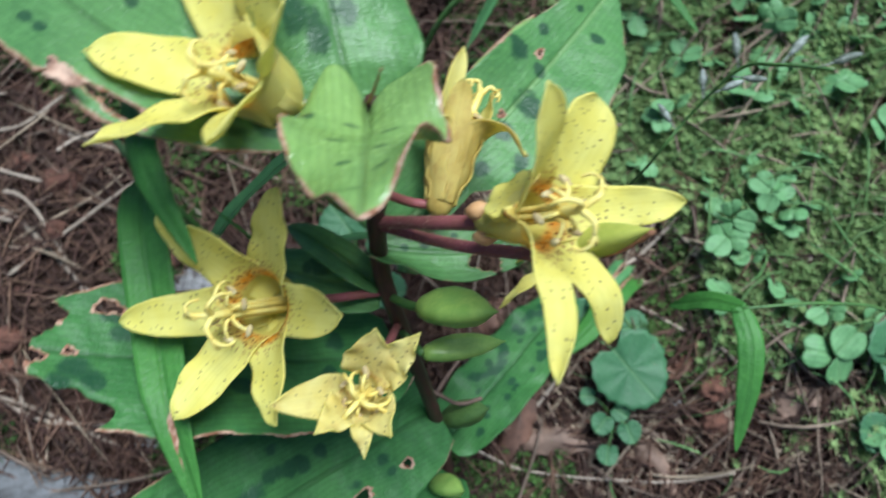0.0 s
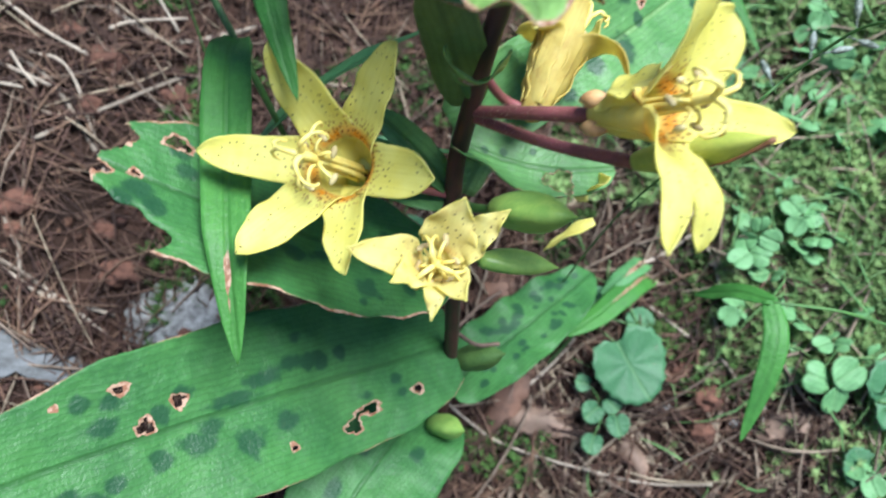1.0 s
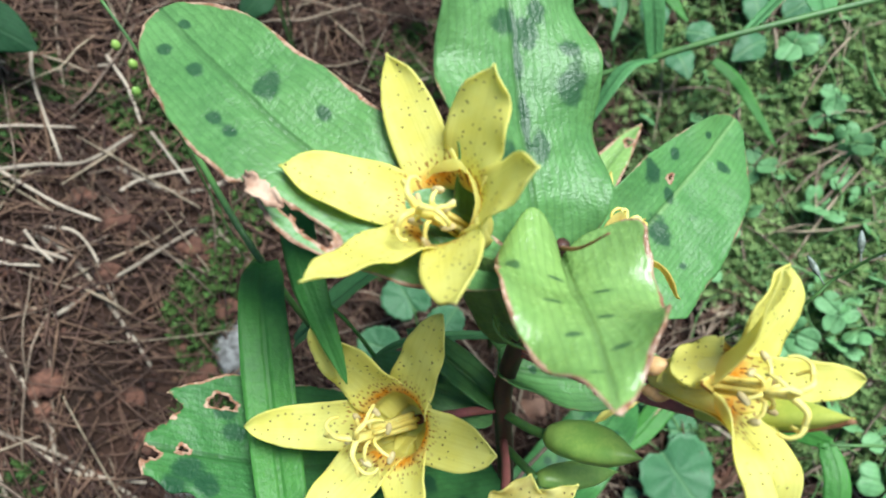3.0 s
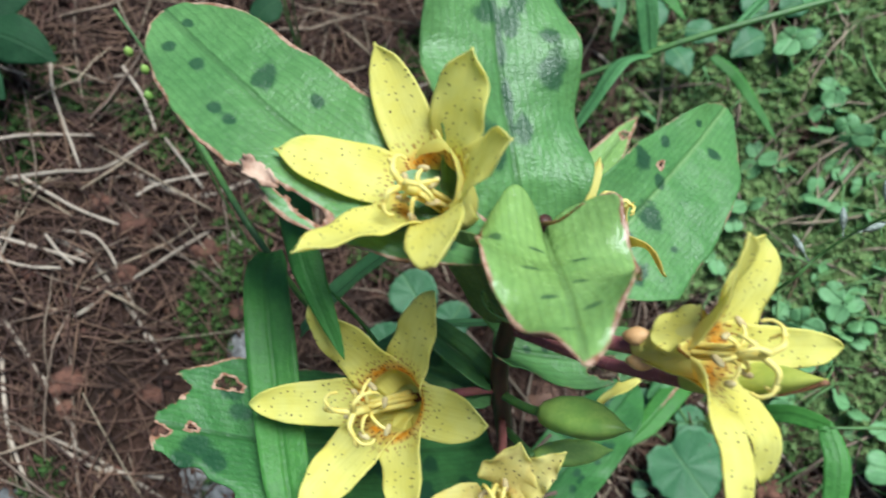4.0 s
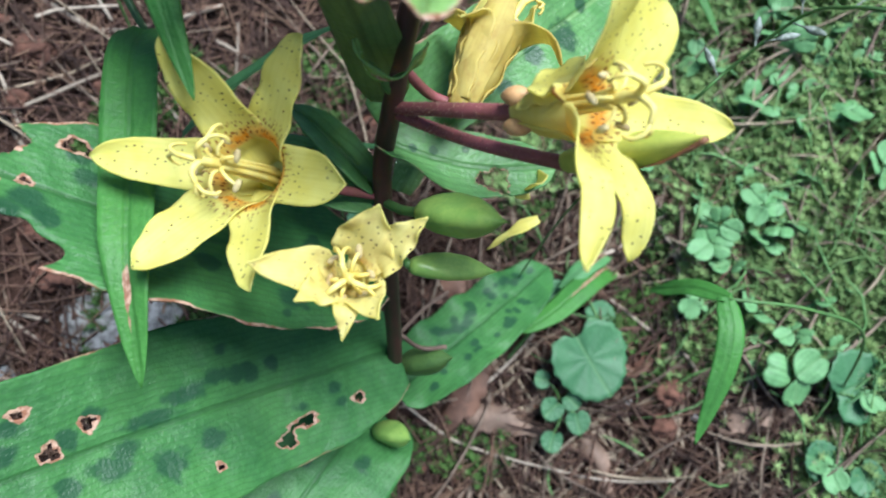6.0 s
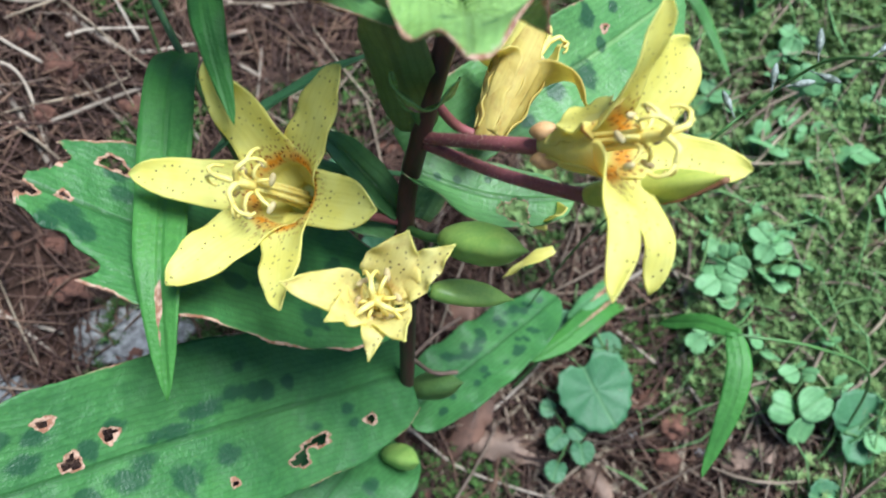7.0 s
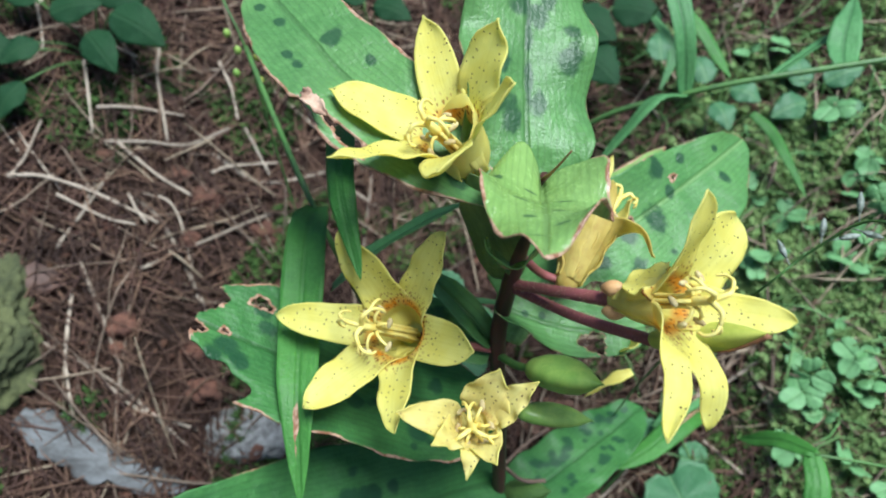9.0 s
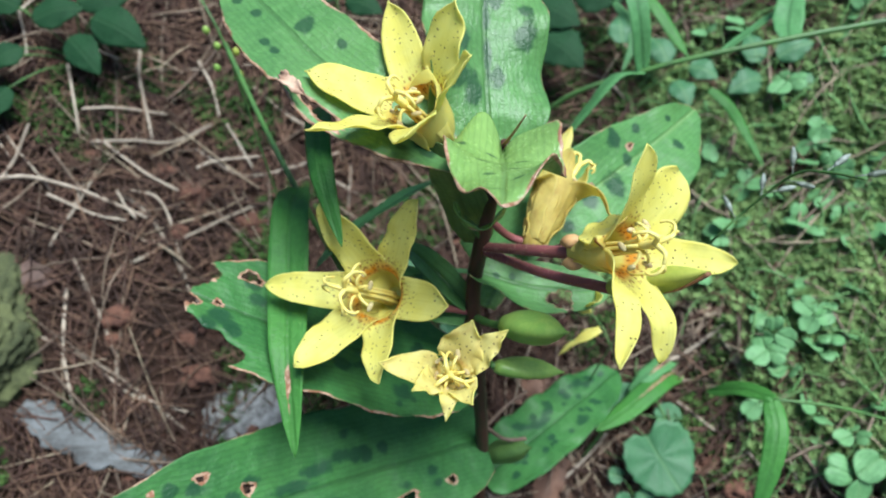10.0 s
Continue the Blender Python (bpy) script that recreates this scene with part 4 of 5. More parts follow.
# ---------------------------------------------------------------- grasses
def grass_blade(owner, org, pts, side, hw, mat=GRASS, label="", tip=1.6, base=0.55, fold=0.18, seed=1, nu=60, **more):
    line = through_points(pts, max(6, nu // (len(pts) - 1)))
    s = np.linspace(0, 1, len(line))
    half = hw * np.interp(s, [0, 0.12, 0.4, 0.7, 0.9, 0.97, 1], [base, 0.85, 1, 0.86, 0.42, 0.18, 0.02])
    q = sheet(org, line, side, half, 11, fold=fold, wave=(hw * 0.06, 2.5, seed), seed=seed, **more)
    return part("blade", mesh_from("blade", q[0], q[1], mat, True, q[2], q[3]), owner, label, 0.0003)


def grass(name, at, label, stem_pts, r):
    ob = thing(name, at, label, "grass")
    part("stalk", tube("stalk", at, through_points(stem_pts, 8), r, STEM_GREEN, 8), ob)
    return ob


g0 = V(-25, 8, -14)
g = grass("grass_tuft", g0, "tall grass with broad hanging green blades", [g0, V(-55, 22, 110), V(-78, 37, 184), V(-99, 72, 190), V(-124, 118, 190)], 0.0011)
grass_blade(g, g0, [V(-78, 38, 185), V(-76, 20, 193), V(-72, -10, 190), V(-67, -38, 189), V(-63, -62, 176)], (-1, 0.03, 0.1), 0.0068, seed=2, holes=[(0.80, 0.10, 0.0040, 0.0003)])
grass_blade(g, g0, [V(-74, 66, 196), V(-64, 36, 226), V(-58, 8, 230), V(-50, -13, 217)], (0.9, 0.3, 0.3), 0.0046, seed=3)
grass_blade(g, g0, [V(-74, 26, 152), V(-60, 34, 164), V(-40, 44, 174), V(-18, 54, 180)], (0.3, -0.7, 0.5), 0.0060, mat=GRASS_PALE, seed=4)
grass_blade(g, g0, [V(-60, 10, 140), V(-40, 24, 150), V(-5, 24, 152), V(14, 18, 148)], (0.1, -0.7, 0.6), 0.0030, mat=GRASS_PALE, seed=5)
grass_blade(g, g0, [V(-30, 10, 100), V(-52, 24, 160), V(-62, 30, 176)], (0.5, -0.7, 0.3), 0.0050, seed=6)

g0 = V(200, -15, 34)
g = grass("grass_sprig", g0, "grass sprig with two bent blades over the moss", [g0, V(170, -14, 100), V(140, -12, 118), V(109, -10, 121)], 0.0006)
grass_blade(g, g0, [V(109, -10, 121), V(102, -2, 112), V(97, 2, 103), V(93, 6, 93)], (0.3, 0.8, -0.3), 0.0042, seed=7)
grass_blade(g, g0, [V(108, -9, 121), V(108, -22, 120), V(105, -36, 112), V(99, -54, 96)], (1, 0, 0.2), 0.0046, seed=8)

g0 = V(52, 10, 0)
g = grass("short_grass", g0, "short green grass blades with tan dry streaks", [g0, V(60, 16, 20), V(66, 20, 30)], 0.0008)
grass_blade(g, g0, [V(106, 53, 22), V(90, 40, 34), V(70, 22, 36), V(54, 11, 33)], (0.6, -0.7, 0.2), 0.0066, seed=9, mat=GRASS, label="green blade with a tan dry streak", holes=[(0.42, 0.05, 0.0075, 0.0003), (0.16, -0.2, 0.0055, 0.0004)])
grass_blade(g, g0, [V(104, 62, 24), V(96, 54, 32), V(84, 44, 34), V(74, 36, 30)], (0.6, -0.7, 0.2), 0.0055, seed=19, mat=GRASS_PALE, label="pale half-dry blade", holes=[(0.35, 0.1, 0.0060, 0.0007)])

g0 = V(-10, 150, 40)
g = grass("long_grass", g0, "long arching grass stem with narrow blades", [g0, V(22, 138, 134), V(66, 136, 164), V(126, 140, 180), V(200, 150, 190), V(262, 165, 188)], 0.0013)
grass_blade(g, g0, [V(66, 136, 164), V(60, 150, 190), V(50, 185, 205), V(40, 215, 206)], (1, 0.3, 0.1), 0.0052, mat=GRASS_PALE, seed=10)
grass_blade(g, g0, [V(66, 136, 164), V(52, 128, 168), V(40, 116, 160), V(28, 104, 148)], (0.4, -0.7, 0.4), 0.0040, mat=GRASS_PALE, seed=11)
grass_blade(g, g0, [V(129, 141, 180), V(131, 152, 181), V(134, 163, 184), V(141, 182, 187)], (1, -0.3, 0.1), 0.0070, mat=GRASS_PALE, seed=12)
grass_blade(g, g0, [V(100, 138, 174), V(124, 160, 176), V(140, 176, 172), V(160, 200, 160)], (0.6, -0.5, 0.4), 0.0030, mat=GRASS_PALE, seed=13)

g0 = V(112, 190, 86)
g = grass("short_grass", g0, "yellowish green grass blade bent over the moss", [g0, V(114, 184, 104), V(117, 178, 118)], 0.0007)
grass_blade(g, g0, [V(117, 178, 119), V(126, 170, 116), V(134, 161, 109), V(146, 140, 97)], (0.8, 0.6, 0.2), 0.0034, seed=14)
g0 = V(64, 246, 92)
g = grass("short_grass", g0, "dark green grass blade arching over the soil", [g0, V(68, 244, 130), V(73, 238, 146)], 0.0007)
grass_blade(g, g0, [V(73, 238, 147), V(88, 220, 142), V(98, 206, 134), V(106, 196, 127)], (0.8, 0.6, 0.2), 0.0038, seed=15)
grass_blade(g, g0, [V(68, 244, 130), V(76, 226, 128), V(78, 214, 122), V(72, 200, 112)], (0.9, 0.3, 0.2), 0.0030, mat=GRASS_PALE, seed=16)

# bud cluster on top of the tall stalk and a small-leaved sprig beside it
ct = thing("weed_sprig", V(-118, 112, 60), "thin weed with tiny yellowish buds and small oval leaves", "weed")
part("stalk", tube("stalk", V(-118, 112, 60), through_points([V(-118, 112, 60), V(-122, 116, 130), V(-124, 118, 186), V(-134, 130, 206)], 6), 0.0006, STEM_GREEN, 6), ct)
for k, (x, y, z) in enumerate([(-127, 116, 190), (-121, 120, 184), (-128, 111, 182), (-119, 112, 178), (-131, 119, 196)]):
    part("bud", tube("bud", V(-118, 112, 60), [V(x, y, z + d) for d in (-2.2, -1.2, 0, 1.2, 2.2)], [0.0004, 0.0013, 0.0017, 0.0012, 0.0003], BUD_YELLOW if k % 2 else BUD, 8), ct)
# thin panicle with small spikelets
g0 = V(46, 34, 0)
g = grass("grass_panicle", g0, "thin dark grass panicle with tiny silvery spikelets", [g0, V(54, 22, 120), V(66, 8, 196), V(74, 11, 210), V(82, 10, 228), V(84, 0, 240), V(90, -8, 246)], 0.00042)
for k, (p, d) in enumerate([(V(72, 10, 207), (-0.3, 0.9, 0.2)), (V(77, 11, 216), (0.2, 0.9, 0.3)), (V(78, 11, 219), (0.9, 0.2, 0.1)), (V(82, 10, 228), (0.1, 0.9, 0.4)), (V(81, 10, 226), (0.9, -0.1, -0.2)), (V(84, 0, 240), (0.7, 0.5, 0.2)), (V(88, -6, 245), (0.9, 0.1, 0.1))]):
    d = unit(d)
    vs, fs = [], []
    tube_into(vs, fs, np.array([p, p + d * 0.002, p + d * 0.004]) - g0, 0.0002, 5)
    tube_into(vs, fs, np.array([p + d * (0.003 + 0.001 * i) for i in range(7)]) - g0, 0.0010 * np.sin(np.linspace(0.3, 2.9, 7)), 7)
    part("spikelet", mesh_from("spikelet", vs, fs, SEED), g)


# ---------------------------------------------------------------- small herbs
def round_leaf(name, owner, at, centre, r, normal, heading, mat, teeth=0.0, notch=0.35, cup=0.12, seed=1, long=1.0):
    """A heart-round leaf blade about centre, with its notch opposite to heading."""
    n = unit(normal)
    h = unit(np.asarray(heading, float) - n * (np.asarray(heading, float) @ n))
    w = np.cross(n, h)
    rings, k = 9, 36
    vs, fs, place, edge = [], [], [], []
    for i in range(rings):
        q = i / (rings - 1)
        for j in range(k):
            c = 2 * math.pi * j / k
            cut = notch * math.exp(-((math.pi - abs(c - math.pi) - math.pi) / 0.32) ** 2)
            rr = r * q * (1 - cut) * (1 + teeth * math.cos(18 * c) * q * q + 0.05 * math.sin(3 * c + seed * 2.1))
            x, y = rr * math.cos(c) * long, rr * math.sin(c) * (1 - (0.45 * max(math.cos(c + math.pi), 0) if long > 1 else 0))
            z = cup * r * q * q + 0.05 * r * math.sin(3 * c + seed) * q * q - 0.18 * r * math.exp(-(y / (0.1 * r)) ** 2) * q * 0.5 + (0.035 * r * math.cos(9 * c) * q if teeth else 0)
            vs.append(np.asarray(centre) + h * x + w * y + n * z - np.asarray(at))
            place.append((x + 3.1 * seed, y, 0))
            edge.append(0.0)
    for i in range(rings - 1):
        for j in range(k):
            a, b = i * k + j, i * k + (j + 1) % k
            fs.append((a, b, b + k, a + k))
    z0 = np.zeros(len(vs))
    return part(name, mesh_from(name, vs, fs, mat, True, (("spot", z0), ("edge", z0)), (("place", place),)), owner, "", 0.0003)


def herb(label, category, root, leaves, mat, teeth=0.032, group="", long=1.0):
    ob = thing("small_herb", root, label, category, group)
    for i, (c, r, nrm, hd) in enumerate(leaves):
        c = np.asarray(c)
        round_leaf("leaf", ob, root, c, r, nrm, hd, mat, teeth, seed=i + 1, long=long)
        st = c - unit(hd) * r * 0.55 - unit(nrm) * 0.0006
        part("petiole", tube("petiole", root, through_points([root, (np.asarray(root) + st) / 2 + V(0, 0, 4), st], 5), 0.0005, STEM_GREEN, 6), ob)
    return ob


FACE = (0.0, -0.35, 0.94)
herb("wild violet with one broad and several small round leaves", "herb", V(80, -14, -6),
     [(V(90, 6, 14), 0.0195, (0.1, -0.4, 0.9), (0.3, -0.5, 0)), (V(68, -2, 6), 0.0045, FACE, (-1, 0.2, 0)), (V(72, -16, 4), 0.0058, FACE, (-0.6, -0.6, 0)),
      (V(84, -22, 4), 0.0060, FACE, (0.2, -1, 0)), (V(82, -12, 4), 0.0050, FACE, (0.5, -0.5, 0)), (V(72, -30, -2), 0.0055, FACE, (-0.3, -1, 0))], HERB)
herb("wild violet with a pale round leaf", "herb", V(205, -20, 34), [(V(203, -14, 42), 0.0165, (0.1, -0.4, 0.9), (0.6, 0.3, 0)), (V(188, -44, 26), 0.0090, FACE, (-1, 0.3, 0)), (V(205, -52, 28), 0.0085, FACE, (0.5, -1, 0))], HERB)
herb("round-leaved herb beside a grass blade", "herb", V(70, 32, 8), [(V(72, 34, 22), 0.0100, FACE, (0.5, 0.6, 0)), (V(96, 26, 18), 0.0085, FACE, (1, 0, 0))], HERB)
herb("low herb with paired green leaves", "herb", V(-30, 60, 30),
     [(V(-52, 62, 60), 0.0100, FACE, (-1, 0.4, 0)), (V(-38, 84, 66), 0.0120, FACE, (-0.5, 1, 0)), (V(-22, 50, 56), 0.0090, FACE, (1, -0.4, 0)), (V(-20, 72, 60), 0.0090, FACE, (0.6, 0.8, 0))], HERB)
def leafy(label, root, leaves, mat, ragged=0.02, hw=0.34):
    """A herb with pointed leaves: each from foot to tip, on its own petiole."""
    ob = thing("small_herb", root, label, "herb")
    for i, (a, tip) in enumerate(leaves):
        a, tip = np.asarray(a), np.asarray(tip)
        d = tip - a
        line = through_points([a, a + d * 0.5 + V(0, 0, 2.5), tip], 14)
        half = np.linalg.norm(d) * hw * np.interp(np.linspace(0, 1, len(line)), [0, 0.08, 0.3, 0.5, 0.75, 0.92, 1], [0.25, 0.65, 1, 0.95, 0.6, 0.22, 0.02])
        q = sheet(root, line, np.cross((0.0, -0.5, 0.85), d), half, 13, fold=0.15, wave=(0.0007, 2.0, i), ragged=ragged, seed=i + 40)
        part("leaf", mesh_from("leaf", q[0], q[1], mat, True, q[2], q[3]), ob, "", 0.0003)
        part("petiole", tube("petiole", root, through_points([root, (np.asarray(root) + a) / 2 + V(0, 0, 5), a], 5), 0.0005, STEM_GREEN, 6), ob)
    return ob


leafy("low herb with dark pointed leaves in the litter", V(-240, 185, 122),
      [(V(-262, 186, 160), V(-286, 192, 164)), (V(-256, 164, 150), V(-272, 150, 146)), (V(-252, 178, 158), V(-226, 186, 160)), (V(-236, 176, 148), V(-216, 158, 138)), (V(-222, 184, 156), V(-192, 172, 146)),
       (V(-270, 160, 146), V(-296, 158, 150)), (V(-262, 146, 138), V(-272, 128, 128)), (V(-232, 192, 160), V(-200, 206, 160))], HERB_DARK)
leafy("dark-leaved seedling behind the lily", V(-92, 215, 90), [(V(-96, 224, 143), V(-116, 238, 148)), (V(-90, 222, 143), V(-68, 214, 140)), (V(-96, 216, 138), V(-112, 202, 130))], HERB_DARK)
leafy("dark leafy herb with toothed leaves behind the lily", V(10, 225, 80),
      [(V(20, 244, 128), V(48, 228, 124)), (V(46, 254, 128), V(74, 246, 128)), (V(8, 214, 118), V(-10, 190, 116)), (V(26, 226, 118), V(50, 204, 112)), (V(-6, 238, 124), V(-34, 244, 128))], HERB_DARK, 0.10, 0.42)
leafy("small herb with fresh green leaves in the litter", V(80, 205, 84), [(V(72, 214, 122), V(70, 232, 128)), (V(112, 206, 112), V(128, 198, 110)), (V(100, 210, 112), V(92, 228, 116)), (V(104, 198, 108), V(110, 180, 104))], HERB, 0.06, 0.4)
leafy("wild herb with pale green leaves at the edge of the moss", V(160, 200, 98), [(V(152, 198, 112), V(132, 188, 108)), (V(160, 206, 120), V(180, 212, 126)), (V(150, 206, 116), V(146, 226, 122)), (V(166, 196, 114), V(182, 182, 110))], HERB, 0.06, 0.36)
def clover_master(kind):
    rk = random.Random(kind)
    root = V(0, 0, 0)
    ob = thing("clover", root, "small three-leaved clover in the moss", "clover", "clovers in the moss")
    for k in range(3):
        c = 2 * math.pi * k / 3
        hd = np.array([math.cos(c), math.sin(c), 0.0])
        lift = rk.uniform(-0.5, 0.7)
        round_leaf("leaflet", ob, root, V(0, 0, 14) + hd * 0.0056 + V(0, 0, -5 * lift), rk.uniform(0.0048, 0.0062), unit((lift * hd[0] + rk.uniform(-0.2, 0.2), lift * hd[1] + rk.uniform(-0.2, 0.2), 1)), -hd, CLOVER, 0.0, 0.30, rk.uniform(-0.25, 0.35), seed=k + 3 * kind)
    part("petiole", tube("petiole", root, [V(0, 0, -4), V(1, 0, 5), V(0, 0, 14)], 0.0004, STEM_GREEN, 5), ob)
    return ob


cms = [clover_master(q) for q in (1, 2, 3)]
spots_c = [(175, -5, 1.35), (165, 68, 1.0), (136, 114, 1.0), (203, 98, 1.1), (180, 99, 0.9), (213, 81, 1.1), (178, 51, 1.1), (140, 70, 0.8)]
rc = random.Random(11)
while len(spots_c) < 170:
    x, y = rc.uniform(60, 330), rc.uniform(-60, 300)
    if mossy(x / 1000, y / 1000) > 0.35 and noise.noise(Vector((x / 60, y / 60, 3.0))) > -0.12 and all((x - a) ** 2 + (y - b) ** 2 > 90 for a, b, _ in spots_c):
        spots_c.append((x, y, rc.uniform(0.4, 1.05)))
for i, (x, y, sc) in enumerate(spots_c):
    x, y = x / 1000, y / 1000
    m = Matrix.LocRotScale((x, y, ground_z(x, y)), Euler((radians(rc.uniform(-5, 45)), radians(rc.uniform(-30, 30)), radians(rc.uniform(-180, 180)))), None)
    ob = cms[i] if i < 3 else copy_thing(cms[i % 3], m)
    ob.matrix_basis = m @ Matrix.Diagonal((sc, sc, sc, 1))


# ---------------------------------------------------------------- litter on the soil
def on_ground(x, y, up=0.0):
    return np.array([x / 1000, y / 1000, ground_z(x / 1000, y / 1000) + up / 1000])


def twig(pts, r, mat=STICK, label="bleached dead twig on the litter", up=4.0, name="twig"):
    p = [on_ground(q[0], q[1], up + (q[2] if len(q) > 2 else 0)) for q in pts]
    at = p[0]
    l_ = through_points(p, 7)
    r = r * 0.95
    l_ = l_ + 0.0004 * np.array([noise.noise_vector(Vector(q) * 60) for q in l_])
    me = tube("twig", at, l_, r * (1 + 0.15 * np.sin(np.arange(len(l_)) * 1.7)) * np.linspace(1, 0.75, len(l_)), mat, 7)
    ob = new(name, me)
    ob.location = at
    tagged(ob, label, "twig", "twigs on the litter")


twig([(-211, 115), (-193, 106), (-170, 77), (-160, 62)], 0.0012)
twig([(-225, 75), (-211, 54), (-197, 32)], 0.0013)
twig([(-197, 32), (-196, 10), (-191, -8)], 0.0011)
twig([(-198, 79), (-170, 102), (-138, 128), (-127, 122), (-112, 108)], 0.0010)
twig([(-257, 47), (-240, 37), (-200, 25), (-160, 3)], 0.0012)
twig([(-237, 79), (-230, 105), (-227, 129)], 0.0009)
twig([(-205, 118), (-186, 112, 4), (-168, 70)], 0.0008)
twig([(-10, -3), (12, -18), (34, -30), (96, -45), (130, -48)], 0.0008, up=8.0, label="thin tan twig lying under the lily")
twig([(198, 1), (215, 13), (250, 40)], 0.0012)
twig([(-100, 150), (-60, 140), (-20, 150)], 0.0010)
twig([(-90, 120), (-50, 128), (-30, 118)], 0.0008)
for pts_, r_ in (([(-150, 196), (-118, 180), (-84, 184)], 0.0012), ([(-176, 150), (-150, 144), (-122, 152), (-96, 166)], 0.0014),
                 ([(-214, 30), (-188, 16), (-158, 12)], 0.0012), ([(-226, 62), (-222, 30), (-214, 4)], 0.0011), ([(-205, 190), (-175, 204), (-140, 214)], 0.0011), ([(100, 250), (118, 226), (124, 210)], 0.0011), ([(40, 240), (70, 218), (84, 200)], 0.0010)):
    twig(pts_, r_)
# straight bleached sticks in the moss
for pts_, r_ in (([(91, 53), (107, 59), (125, 68)], 0.0011), ([(130, 52), (134, 34), (137, 17)], 0.0009), ([(129, 31), (131, 22), (132, 16)], 0.0007), ([(128, 51), (137, 46), (147, 40)], 0.0009),
                 ([(158, 89), (175, 76), (193, 60)], 0.0011), ([(161, 19), (151, 9), (154, -9)], 0.0008), ([(176, 33), (188, 46), (201, 68)], 0.0011), ([(186, 11), (191, 6), (195, 1)], 0.0009)):
    twig(pts_, r_, label="bleached dead twig lying in the moss", up=7.0)
for pts_, r_ in (([(177, -2), (186, -2), (194, -4)], 0.0009), ([(133, 7), (137, 3), (140, -2)], 0.0008), ([(42, -1), (55, 10), (65, 21)], 0.0009), ([(177, 8), (183, 6), (188, 3)], 0.0008), ([(102, 35), (112, 26), (122, 17)], 0.0009), ([(122, 64), (128, 55), (134, 49)], 0.0008)):
    twig(pts_, r_, label="bleached dead twig lying in the moss", up=7.0)
# sticks on the needles behind the leaves
for pts_, r_ in (([(-226, 137), (-205, 142), (-187, 148), (-168, 164)], 0.0011), ([(-161, 168), (-153, 158), (-143, 145)], 0.0009), ([(-211, 196), (-206, 175), (-196, 146)], 0.0009), ([(-181, 202), (-171, 187), (-165, 171)], 0.0009),
                 ([(-209, 113), (-203, 105), (-197, 100)], 0.0008), ([(-241, 103), (-220, 99), (-202, 98)], 0.0009), ([(-266, 107), (-249, 110), (-225, 110), (-192, 102)], 0.0011), ([(-242, 172), (-237, 158), (-233, 140)], 0.0009)):
    twig(pts_, r_, up=9.0)
for pts_, r_ in (([(-271, 196), (-267, 185), (-264, 174)], 0.0009), ([(-270, 197), (-267, 205), (-263, 211)], 0.0009), ([(-172, 136), (-164, 145), (-139, 152)], 0.0009), ([(-232, 151), (-214, 156), (-191, 162)], 0.0009),
                 ([(-235, 188), (-227, 185), (-218, 184)], 0.0008), ([(-219, 137), (-200, 128), (-180, 122)], 0.0009), ([(-265, 106), (-259, 119), (-256, 137)], 0.0009), ([(-229, 92), (-225, 108), (-223, 117)], 0.0008)):
    twig(pts_, r_, up=9.0)
rt = random.Random(77)
for _ in range(22):
    x, y = rt.uniform(-300, 250), rt.uniform(-70, 330)
    if mossy(x / 1000, y / 1000) > 0.5 and rt.random() < 0.75:
        continue
    a, l = rt.uniform(0, math.pi), rt.uniform(10, 30)
    b = a + rt.uniform(-0.12, 0.12)
    twig([(x, y), (x + l * math.cos(a), y + l * math.sin(a), rt.uniform(0, 4)), (x + l * math.cos(a) + l * math.cos(b), y + l * math.sin(a) + l * math.sin(b))], rt.uniform(0.0005, 0.0009))
# dry star-shaped stalk
at = on_ground(159, 43, 6)
head = thing("dry_seed_head", at, "dark dry branching seed head on the moss", "seed head")
for k in range(7):
    c = k * 0.9
    vs, fs = [], []
    tube_into(vs, fs, np.array([(0, 0, 0), (0.009 * math.cos(c), 0.009 * math.sin(c), 0.002), (0.018 * math.cos(c + 0.2), 0.018 * math.sin(c + 0.2), -0.002)]), [0.0012, 0.0008, 0.0004], 6)
    part("branch", mesh_from("branch", vs, fs, DRY_LEAF), head)


def rock(name, at, size, mat, label, category, seed, sub=4, rough=0.16, group=""):
    bm = bmesh.new()
    bmesh.ops.create_icosphere(bm, subdivisions=sub, radius=1.0)
    for v in bm.verts:
        d = v.co.normalized()
        k = 1 + rough * 0.5 * noise.noise(d * 9) + rough * 1.6 * noise.noise(d * 1.3 + Vector((seed * 3.1, 0, 0))) + rough * 0.6 * noise.noise(d * 4 + Vector((0, seed * 1.7, 0)))
        v.co = Vector((d.x * size[0], d.y * size[1], d.z * size[2])) * k
    me = bpy.data.meshes.new(name)
    bm.to_mesh(me)
    bm.free()
    me.polygons.foreach_set("use_smooth", [True] * len(me.polygons))
    me.materials.append(mat)
    ob = new(name, me)
    ob.location = at
    return tagged(ob, label, category, group)


rock("stone", on_ground(-136, 24, -4), (0.032, 0.022, 0.0085), GRANITE, "pale grey speckled granite stone in the soil", "stone", 2, 5, 0.12)
rock("stone", on_ground(-122, 76, 2), (0.012, 0.016, 0.008), GRANITE, "whitish stone half sunk in the litter", "stone", 9, 4, 0.14)
rock("mossy_stone", on_ground(-268, 24, 6), (0.032, 0.044, 0.026), MOSSY_ROCK, "olive mossy rock at the edge of the litter", "rock", 5, 6, 0.24)
